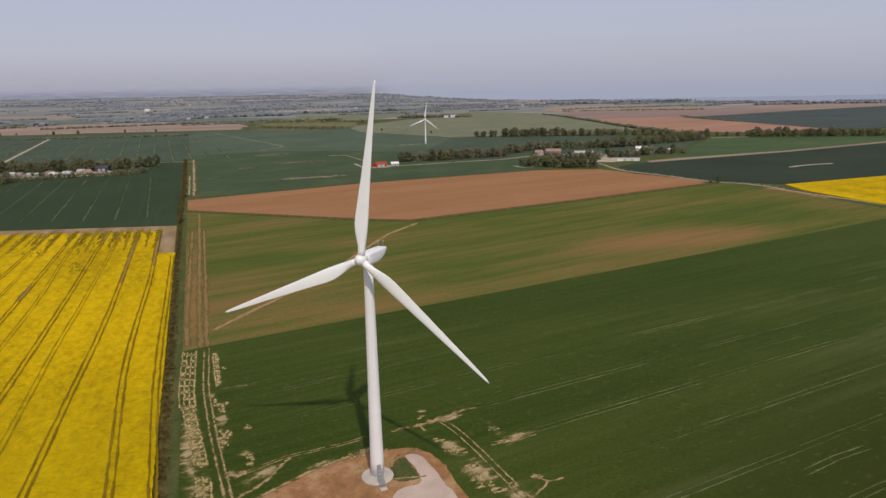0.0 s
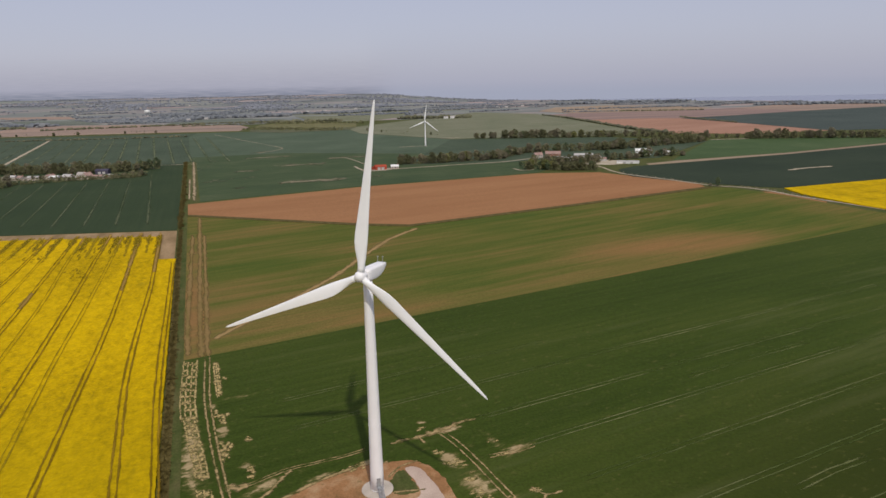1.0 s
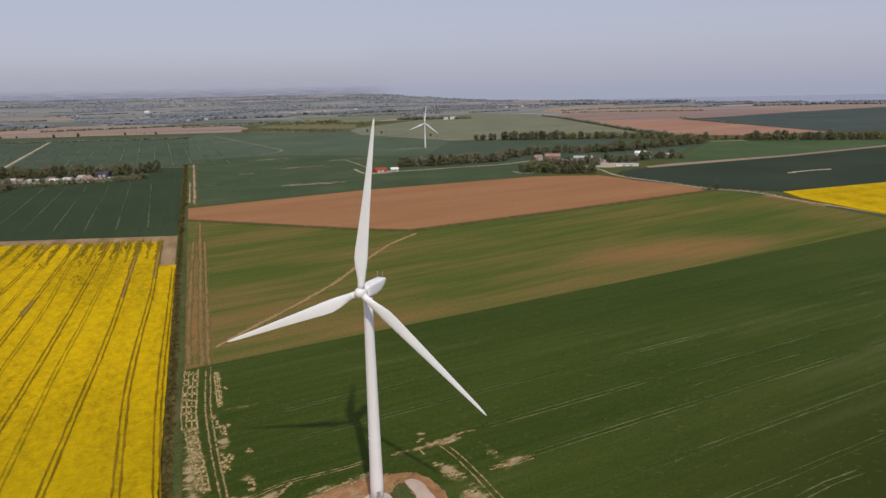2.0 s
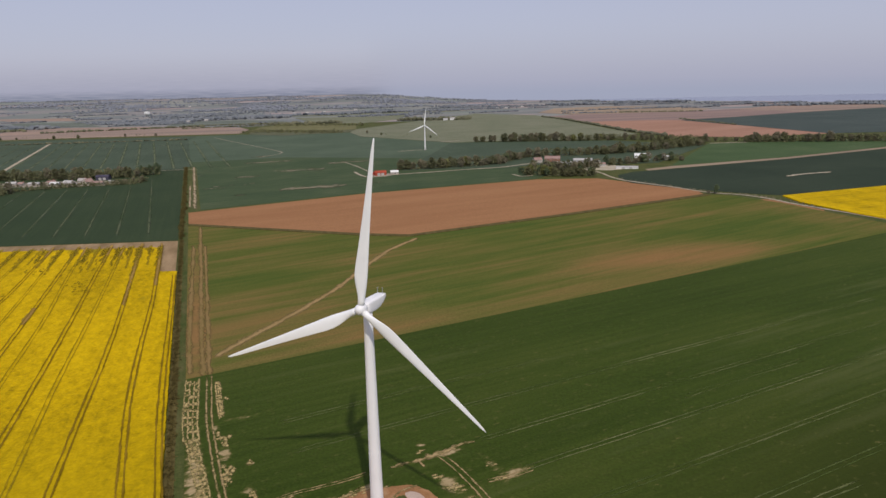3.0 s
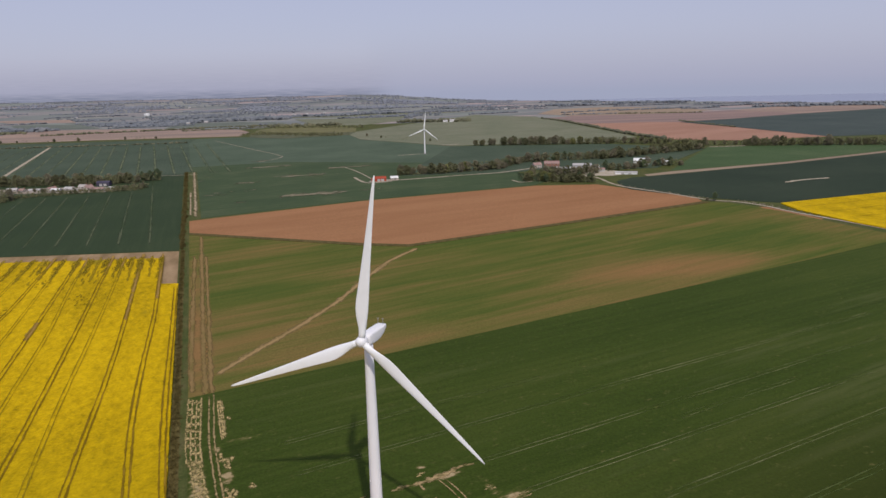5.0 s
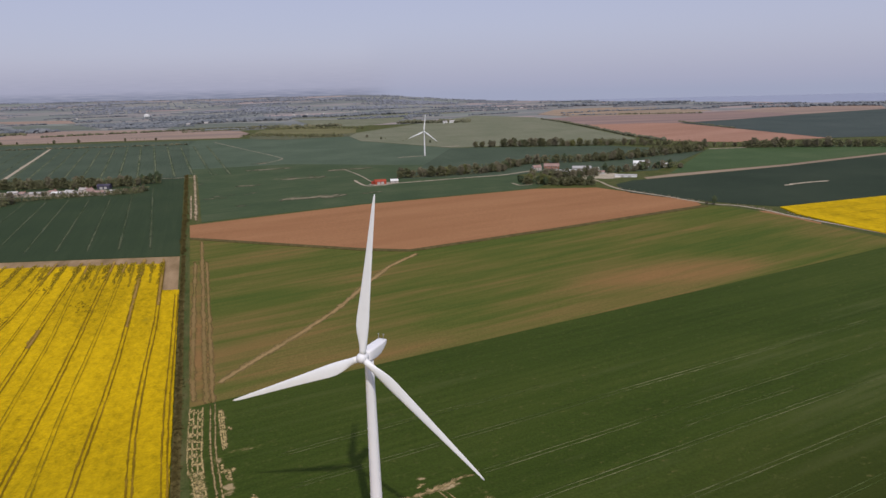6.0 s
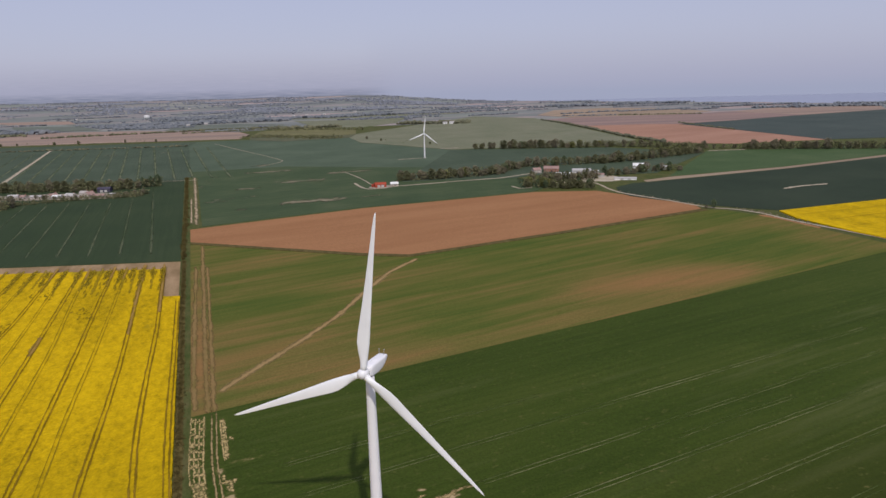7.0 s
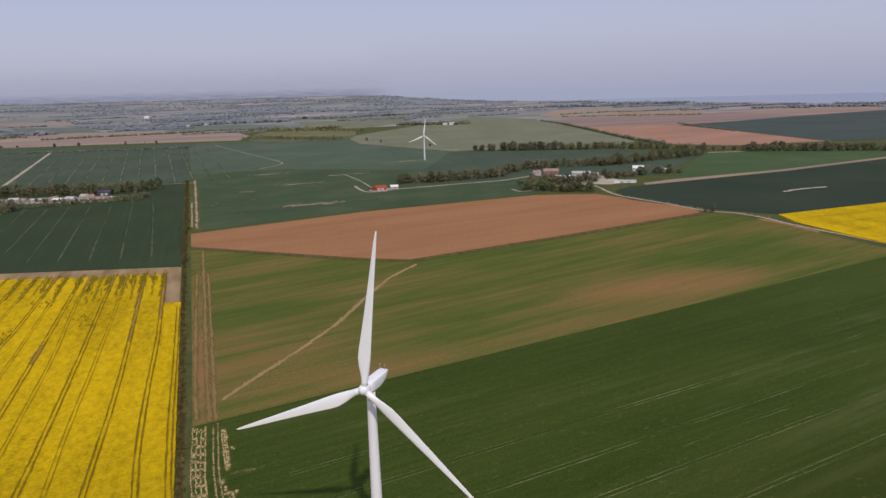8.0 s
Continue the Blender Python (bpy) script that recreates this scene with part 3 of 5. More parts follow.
for pts in (((-58.5, -60), (-59, -8), (-61, 42), (-61.6, 95), (-61, 150), (-60.4, 246)),
            ((-69.5, -60), (-70.2, -7), (-72, 30), (-73.7, 75), (-73, 130), (-71.4, 190), (-71.6, 250), (-72, 330)),
            ((-95, -60), (-92, 0), (-90.2, 55), (-88.4, 100), (-87.3, 160), (-87.4, 330)),
            ((-117, -40), (-114.5, 30), (-112.8, 90), (-111.4, 180), (-111, 250), (-110, 330)),
            ((-139, 20), (-136.4, 100), (-135.2, 200), (-135, 328)),
            ((-164, 60), (-160.5, 160), (-156.5, 220), (-154.7, 328)),
            ((-188, 60), (-184, 200), (-180, 328)), ((-210, 100), (-206, 328)), ((-234, 100), (-230, 328)), ((-258, 100), (-254, 328)), ((-280, 100), (-277, 328))):
    rape_lines += pair(along_edge(*pts), 1.9, 0.72, 1.42)
lines("rape_wheel_lines", M_TRAM_RAPE, rape_lines, "paired wheel lines pressed into the rape", wobble=0.5)
rape_east = []
for i in range(4):
    rape_east += pair([(352 + 6 * i, 440 - 26 * i), (500 + 6 * i, 484 - 26 * i), (630, 523 - 25 * i)], 1.9, 0.4, 1.3)
lines("east_rape_wheel_lines", M_TRAM_RAPE, rape_east, "paired wheel lines in the eastern rape", wobble=0.5)
drill_gaps = []
for pts in (((-104.6, -40), (-104.2, 80), (-102.5, 150), (-101, 240), (-100.5, 328)), ((-128, 20), (-126.6, 100), (-126, 170), (-128.4, 245), (-129, 328)),
            ((-149, 60), (-147, 200), (-146, 328)), ((-173, 100), (-171, 254), (-170, 328)), ((-197, 100), (-193, 328)), ((-220, 100), (-218, 328))):
    drill_gaps += pair(along_edge(*pts), 1.6, 0.45, 1.40)
lines("rape_drill_gaps", M_RAPE_THIN, drill_gaps, "thin lines of failed drilling in the rape", wobble=0.7)
# thin growth at the ends of the rows
lines("rape_thin_ends", M_RAPE_THIN, [(along_edge((u + 0.2, 262 + 9 * (i % 3)), (u, 300), (u, 331)), 2.0 - 0.5 * (i % 2), 1.402) for i, u in enumerate((-72, -79.5, -87.3, -93.5, -100.6, -110.2, -119, -128.8, -135, -146, -154.7, -163, -170, -180, -193, -206, -218))],
      "thin dark growth at the ends of the rape rows", "gap", wobble=0.5)
# bare soil where the sprayer turns at the ends of the rows
bare_ends = [(along_edge((-87.4, 236), (-87.4, 290), (-87.2, 338)), 2.5, 1.405), (along_edge((-87.3, 185), (-87.4, 236)), 1.3, 1.405),
             (along_edge((-71.6, 222), (-71.8, 280), (-72, 338)), 1.9, 1.405), (along_edge((-110.8, 285), (-110, 336)), 2.2, 1.405),
             (along_edge((-136, 158), (-135.6, 186)), 2.6, 1.405), (along_edge((-135, 300), (-135, 334)), 2.2, 1.405), (along_edge((-154.8, 300), (-154.6, 334)), 1.8, 1.405),
             (along_edge((-101, 296), (-100.4, 332)), 1.3, 1.405), (along_edge((-128.8, 300), (-129, 332)), 1.5, 1.405)]
lines("rape_bare_ends", M_BARE_END, bare_ends, "bare brown soil showing between the ends of the rape rows", "bare soil", wobble=0.4)
rape_gaps = bmesh.new()
rng = random.Random(8)
for u, n_ in ((-73.0, 40), (-80, 26), (-88.0, 70), (-96, 40), (-103.5, 80), (-113.0, 46), (-125.5, 80), (-135.5, 46), (-147.5, 60), (-159.0, 36), (-170, 40), (-182.0, 30)):
    for j in range(n_):
        y = 325 - abs(rng.gauss(0, 1)) * (13 if u in (-80, -96) else 24)
        x, y = on_edge(u + rng.gauss(0, 1.3), y)
        blob(rape_gaps, x, y, rng.uniform(0.3, 0.7), 1.44 + 0.0005 * j, rng, 7.0, EDGE)
for cx_, cy_, n_ in ((-163, 196, 46), (-118, 225, 26), (-150, 262, 16)):
    for j in range(n_):
        x, y = on_edge(cx_ + rng.gauss(0, 3.5), cy_ + rng.gauss(0, 6))
        blob(rape_gaps, x, y, rng.uniform(0.3, 0.8), 1.44 + 0.0005 * j, rng, 2.6, EDGE)
tagged(mesh_object("rape_gaps", rape_gaps, M_RAPE_THIN), "thin dark gaps where the rape failed", "gap", kind="stuff")

wheat_lines = []
for c_, x0, x1 in ((71, -40, 60), (47.8, -30, 240), (23, 28, 420), (12, 105, 165), (0, 42, 420), (-24.5, 55, 430), (-48, 70, 430), (-57, 108, 136), (-71, 90, 430), (-95, 120, 430)):
    a, b = (x0, 0.482 * x0 + c_), (x1, 0.482 * x1 + c_)
    wheat_lines += pair([a, ((a[0] + b[0]) / 2, (a[1] + b[1]) / 2 + 0.8), b], 1.9, 0.55, 0.41)
lines("wheat_wheel_lines", M_TRAM_WHEAT, wheat_lines, "faint paired wheel lines in the wheat", wobble=0.6)

west_lines = []
for i in range(16):
    x0 = -225 - 26.5 * i
    west_lines += [([(x0, 375), (x0 - 0.42 * 285, 660)], 2.3, 0.41)]
    if i in (0, 1):
        west_lines += [([(x0 - 0.42 * 285, 660), (x0 - 0.42 * 430, 805)], 1.5, 0.41)]
for i in range(21):
    x0 = -309 - 29.2 * i
    west_lines += [([(x0, 862), (x0 - (0.41 + 0.005 * i) * 590, 1452)], 4.2, 0.41)]
lines("west_wheel_lines", M_TRAM_NEAR, west_lines[:18], "faint wheel lines in the blue-green wheat", wobble=0.5)
lines("far_west_wheel_lines", M_TRAM_TEAL, west_lines[18:], "pale wheel lines in the blue-green wheat", wobble=0.5)

young_lines = [(along_edge((-41.6, 402), (-42.6, 330), (-43.1, 275), (-44.4, 190), (-45.3, 131), (-45, 92)), 2.8, 0.2), (along_edge((-39.2, 330), (-40.4, 238), (-41.8, 158), (-42.8, 92)), 2.4, 0.2)]
young_lines += [(along_edge((-47.8, 330), (-49.5, 228), (-50.9, 140), (-51, 95)), 2.6, 0.2)]
trodden = [(spline([(-82, 113), (-72, 137), (-63, 157), (-52, 184), (-42.8, 211), (-35, 241), (-31, 257), (-19, 297), (0, 333)], 6), 4.0, 0.2)]
lines("trodden_path", M_TRODDEN, trodden, "pale trodden path across the young crop", "path", wobble=0.35)
lines("young_crop_tracks", M_TRAM_YOUNG, young_lines, "worn brown wheel tracks through the young crop", wobble=0.45)

dirt = pair(along_edge((-42.8, 93), (-43.9, 60), (-43.5, 43), (-42.5, 24), (-41.1, 6), (-39.9, -8), (-36.5, -60)), 1.8, 0.75, 0.45)
dirt += pair(spline([(17, 28.5), (21.5, 22), (26.9, 12), (31, 3.3), (34.8, -4.6), (37.4, -10.1), (60, -50)], 8), 1.9, 0.55, 0.45)
dirt += [(spline([(1.5, 22.4), (8, 25.4), (14, 27.9), (18.4, 30.4), (22, 34), (28.2, 36.2)], 6), 1.5, 0.45), (spline([(12, 27.5), (18, 30.6), (22.5, 33.6)], 6), 2.0, 0.46), (spline([(10, 26.8), (11, 24.6), (12, 22.6)], 4), 0.9, 0.455)]
dirt += pair(spline([(-41, 2.2), (-35.1, 3.9), (-30.1, 7.9), (-25.8, 10.8), (-18.7, 13.6), (-11, 16.8), (-5, 20.2)], 6), 1.1, 0.45, 0.44)
dirt += [(spline([(-35.5, -9), (-30.9, -3.5), (-28.4, 1.4), (-26.9, 6.5), (-25, 10)], 6), 1.3, 0.45), (spline([(-41.4, 3.4), (-38.4, 2.2), (-35, 3)], 4), 2.6, 0.442)]
dirt += pair(spline([(30.5, 14.4), (36, 16), (40, 17.5), (44.4, 19.8)], 6), 1.4, 0.5, 0.44)
dirt += [(spline([(40.8, -0.6), (44.2, -4.2), (48.9, -2.7)], 4), 0.8, 0.44), (spline([(40, -10), (42.6, -7), (44.4, -4.2)], 4), 0.9, 0.444)]
lines("clay_tracks", M_CLAY_TRACK, dirt, "dry pale clay wheel tracks in the wheat", wobble=0.55)

bare = bmesh.new()
rng = random.Random(5)


def ladder(cu, y0, y1, wide, rungs):
    """Bare clay between drill rows: strips along the rows joined by cross bars, with green tufts left between."""
    n = max(2, round(wide / 1.75)) + 1
    for i in range(n):
        u = cu(0.5 * (y0 + y1)) + (i / (n - 1) - 0.5) * wide
        pts = [on_edge(cu(y) + (i / (n - 1) - 0.5) * wide + rng.uniform(-0.15, 0.15), y) for y in np.arange(y0 + rng.uniform(0, 2.5), y1 - rng.uniform(0, 2.5), -1.2)]
        if len(pts) > 1:
            ribbon(bare, pts, rng.uniform(0.55, 0.85), 0.42 + 0.003 * i, 0.6, int(y0) + i)
    y = y0 - rng.uniform(0.5, 2)
    while y > y1:
        for i in range(n - 1):
            x, yy = on_edge(cu(y) + ((i + 0.5) / (n - 1) - 0.5) * wide + rng.uniform(-0.2, 0.2), y + rng.uniform(-0.7, 0.7))
            if rng.random() < 0.93:
                blob(bare, x, yy, rng.uniform(0.8, 1.15), 0.44 + 0.002 * i, rng, rng.uniform(1.3, 2.1), EDGE)
        y -= rungs * rng.uniform(0.85, 1.15)


def bend(*pts):
    ys_, us_ = [p[1] for p in pts], [p[0] for p in pts]
    return lambda y: float(np.interp(y, ys_, us_))


west_lobe = bend((-46.0, -20), (-46.0, -2), (-47.0, 14), (-48.8, 28), (-50.6, 44), (-50.8, 55), (-50.0, 80), (-49.6, 92))
ladder(west_lobe, 88, 41, 5.2, 5.6)
ladder(west_lobe, 39, 20, 3.6, 4.4)
ladder(west_lobe, 21, 7, 3.6, 3.0)
ladder(west_lobe, 2, -14, 3.8, 3.2)
ladder(bend((-39.6, 56), (-39.8, 84)), 86, 58, 1.6, 5.0)
for u_, y_, n_, sp in ((-40.6, 43, 12, 1.3), (-38.6, 40, 5, 0.9), (-38.8, 23.5, 12, 1.2), (-39.8, 19, 5, 0.7), (-32.2, 28.3, 4, 0.5), (-32.6, 11, 6, 0.8), (-33.4, 6.5, 4, 0.7), (-36.6, 71.6, 3, 0.4)):
    for i in range(n_):
        x, y = on_edge(u_ + rng.gauss(0, sp), y_ + rng.gauss(0, sp * 1.3))
        blob(bare, x, y, rng.uniform(0.35, 0.95), 0.425 + 0.002 * i, rng, 1.6, EDGE)
for cx_, cy_, n_, sp in ((21, 11.5, 9, 1.5), (24, 4.5, 5, 1.3), (25.5, -2, 5, 1.2), (28.5, -5, 8, 1.2), (31, -8, 7, 1.3), (33, 22.5, 3, 1.2), (35, 15.8, 4, 1.4), (42.5, -2.5, 5, 0.9), (-9, 9.8, 6, 1.1), (-6.4, 11.4, 8, 0.9), (16, 17.5, 4, 1.0), (11, 31, 3, 0.6)):
    for i in range(n_):
        blob(bare, cx_ + rng.gauss(0, sp), cy_ + rng.gauss(0, sp * 0.7), rng.uniform(0.25, 0.8), 0.43 + 0.002 * i, rng, 1.9, rng.uniform(15, 40))
tagged(mesh_object("bare_patches", bare, M_PATCH), "bare pale clay patches in the thin wheat", "bare soil", kind="stuff")

# the turbine's working ground


def ragged(corners, rough, seed=0):
    """A rounded, uneven outline through the corners."""
    rng = random.Random(seed)
    closed = spline([corners[-1], *corners, corners[0], corners[1]], 8)[8:-9]
    return [(x + rng.gauss(0, rough), y + rng.gauss(0, rough)) for x, y in closed]


field("turbine_pad", ragged([(-34, -20), (-27.7, -6.6), (-17, 3.6), (-6, 11.2), (3, 13.0), (10.2, 13.0), (16.5, 6.5), (21.5, -6), (27, -30), (-20, -40)], 0.22, 1), M_PAD_SOIL, 0.42, "bare orange clay round the foot of the turbine", "ground")
field("pad_grass", ragged([(3.4, 4.6), (6.2, 8.8), (9.3, 3.8), (10.9, -1.6), (4.6, -2.0)], 0.16, 2), M_VERGE, 0.5, "small patch of rough grass beside the turbine foot", "grass")
field("hardstanding", ragged([(6.9, 9.2), (10.4, 9.9), (13.8, 4.8), (18.1, -4.5), (20.6, -9.6), (26, -28), (2, -30), (5.0, -8.2), (11.3, -3.4), (10.2, 2.6)], 0.12, 3), M_HARD, 0.46, "pale crushed-stone crane hardstanding", "pavement")
lines("pad_edge", M_CLAY_TRACK, [(spline([(-34, -14), (-27, -5.6), (-17, 4.0), (-6, 11.4), (2, 13.2)], 6), 1.3, 0.47), (spline([(2.5, 5.2), (5.5, 10.4), (10.5, 13.2)], 6), 0.7, 0.52), (spline([(4.2, -1.6), (8, -1.2), (13, -0.6)], 6), 0.8, 0.52)],
      "pale trodden edge of the clay pad")

# the farm road and other pale tracks
farm_road = spline([(150, 692), (205, 690), (219, 672), (227, 606), (262, 545), (289, 496), (310, 480), (325.5, 455), (336, 422), (347, 396), (357, 373), (370, 343), (384, 310)], 6)
bm = bmesh.new()
ribbon(bm, farm_road, 4.0, 0.36, 0.2, 1)
structure("road", bm, M_CHALK_TRACK, "narrow pale farm road between the fields", "road")
bm = bmesh.new()
ribbon(bm, spline([(-70, 694), (-55, 706), (-20, 716), (60, 742), (105, 755), (150, 790)], 6), 5.0, 0.5, 0.3, 3)
structure("lane", bm, M_CHALK_TRACK, "pale lane before the tree row", "road")
field("barn_yard", ragged([(-76, 702), (-66, 696), (-48, 702), (-38, 714), (-50, 722), (-72, 718)], 0.8, 6), M_YARD, 0.44, "pale trodden yard round the red barn", "yard")
field("farmyard", ragged([(196, 702), (222, 694), (244, 690), (262, 708), (252, 742), (216, 750)], 0.6, 5), M_CHALK, 0.3, "pale stony farmyard between trees", "yard")
lines("chalk_tracks", M_CHALK_TRACK, [([(-665, 852), (-962, 1502)], 6.5, 0.6), (spline([(-565, 1551), (-430, 1330), (-300, 1120), (-278, 1060), (-300, 990)], 6), 2.2, 0.6), (spline([(-102, 752), (-90, 716), (-75, 692), (-50, 697)], 6), 4.0, 0.6),
                                (spline([(-68, 706), (-100, 800), (-140, 892)], 6), 2.0, 0.6), ([(-430, 838), (-352, 842)], 3.0, 0.6), ([(-60, 1030), (-12, 1046)], 5.0, 0.6), ([(18, 1205), (60, 1212)], 9.0, 1.2),
                                (spline([(-1460, 1690), (-1000, 1720), (-545, 1780)], 6), 8.0, 0.9), (spline([(110, 676), (118, 655), (134, 660)], 6), 3.5, 0.6), ([(412, 588), (440, 602), (480, 612)], 6.0, 0.6), ([(490, 1004), (560, 1003)], 8.0, 0.6)],
      "pale stony farm tracks across the fields", wobble=0.3)
lines("sand_path", M_PATH, [([on_edge(-45.5, 492), on_edge(-44.5, 690), on_edge(-44, 872)], 3.4, 0.6), ([on_edge(-50.5, 500), on_edge(-50, 660)], 2.2, 0.5)], "sandy bare track along a field edge", wobble=0.5)
lines("sandy_strips", M_SAND, [([(-172, 603), (-135, 615), (-94, 626)], 17.0, 0.6), ([(-262, 727), (-228, 736)], 12.0, 0.6), ([(-318, 1005), (-285, 1012)], 9.0, 0.6), ([(-738, 1313), (-700, 1306)], 8.0, 0.6), ([(-215, 780), (-150, 800)], 14.0, 0.6), ([(-160, 870), (-90, 890)], 13.0, 0.6), ([(-300, 905), (-225, 925)], 12.0, 0.6)], "sandy thin strips in the far wheat", wobble=0.8)
sandy = bmesh.new()
rng = random.Random(12)
for cx, cy, sx, sy, n in ((-206, 573, 2.5, 2, 3), (-600, 1340, 16, 3, 7), (-300, 1010, 8, 10, 6), (-330, 800, 10, 30, 7), (-180, 800, 22, 8, 8), (-120, 880, 25, 8, 8), (-60, 640, 20, 5, 4), (-250, 640, 14, 14, 6)):
    for i in range(n):
        blob(sandy, cx + rng.gauss(0, sx), cy + rng.gauss(0, sy) + sx * 0.03 * i, rng.uniform(1.2, 3.2), 0.5 + 0.001 * i, rng, 2.4, 25)
tagged(mesh_object("sandy_patches", sandy, M_SAND), "sandy bare patches in the far wheat", "bare soil", kind="stuff")

# ---- the wind turbine ----
HUB = 60.0
TURN, NOD, SPIN, CONE = -20.9, 5.0, 7.0, 0.06


def loft(bm, rings, close=True):
    """Skin a row of rings with the same number of points."""
    made = [[bm.verts.new(p) for p in ring] for ring in rings]
    n = len(made[0])
    for a, b in zip(made, made[1:]):
        for i in range(n):
            bm.faces.new((a[i], a[(i + 1) % n], b[(i + 1) % n], b[i]))
    if close:
        bm.faces.new(list(reversed(made[0])))
        bm.faces.new(made[-1])
    bmesh.ops.recalc_face_normals(bm, faces=bm.faces)


def tube_rings(profile, n=40):
    """Rings round z from (radius, height) pairs."""
    return [[(r * math.cos(2 * math.pi * i / n), r * math.sin(2 * math.pi * i / n), z) for i in range(n)] for r, z in profile]


def box(bm, x0, x1, y0, y1, z0, z1, bevel=0.0):
    m = Matrix.Translation(((x0 + x1) / 2, (y0 + y1) / 2, (z0 + z1) / 2)) @ Matrix.Diagonal((x1 - x0, y1 - y0, z1 - z0, 1))
    geom = bmesh.ops.create_cube(bm, size=1.0, matrix=m)
    if bevel:
        edges = list({e for v in geom["verts"] for e in v.link_edges})
        bmesh.ops.bevel(bm, geom=edges, offset=bevel, segments=2, affect="EDGES", profile=0.6)


def rod(bm, a, b, r, n=8):
    a, b = Vector(a), Vector(b)
    m = Matrix.Translation((a + b) / 2) @ (b - a).to_track_quat("Z", "Y").to_matrix().to_4x4()
    bmesh.ops.create_cone(bm, cap_ends=True, segments=n, radius1=r, radius2=r, depth=(b - a).length, matrix=m)


def blade_rings(R):
    """A tapered, twisted aerofoil blade along z from its round root."""
    rings = []
    for z, chord, thick, twist, round_ in ((1.0, 1.71, 1.71, 20, 1.0), (2.2, 1.71, 1.71, 20, 1.0), (3.4, 1.85, 1.46, 19, 0.8), (4.8, 2.32, 1.22, 17.5, 0.5), (6.4, 2.84, 0.99, 15.5, 0.22), (8.4, 3.23, 0.83, 13, 0.05), (10.6, 3.20, 0.72, 10.5, 0.0), (14, 2.84, 0.58, 8, 0.0),
                                           (18.5, 2.41, 0.46, 5.6, 0.0), (24, 1.94, 0.34, 3.5, 0.0), (29.5, 1.50, 0.24, 2, 0.0), (34.5, 1.12, 0.17, 0.8, 0.0), (38.5, 0.79, 0.11, 0, 0.0), (40.6, 0.48, 0.06, 0, 0.0), (41.4, 0.15, 0.03, 0, 0.0)):
        z *= R / 41.5
        ring = []
        for i in range(24):
            a = 2 * math.pi * i / 24
            cx, cy = math.cos(a), math.sin(a)
            s = (1 - cx) / 2                                   # 0 at the leading edge, 1 at the trailing edge
            foil = (0.2969 * math.sqrt(s) - 0.126 * s - 0.3516 * s * s + 0.2843 * s ** 3 - 0.1015 * s ** 4) / 0.1 * 0.5
            px = chord * (0.32 - s) * (1 - round_) + chord * 0.5 * cx * round_
            py = thick * (math.copysign(foil, cy) if abs(cy) > 1e-6 else 0) * (1 - round_) + thick * 0.5 * cy * round_
            c, sn = math.cos(radians(twist)), math.sin(radians(twist))
            ring.append((px * c - py * sn, px * sn + py * c, z))
        rings.append(ring)
    return rings


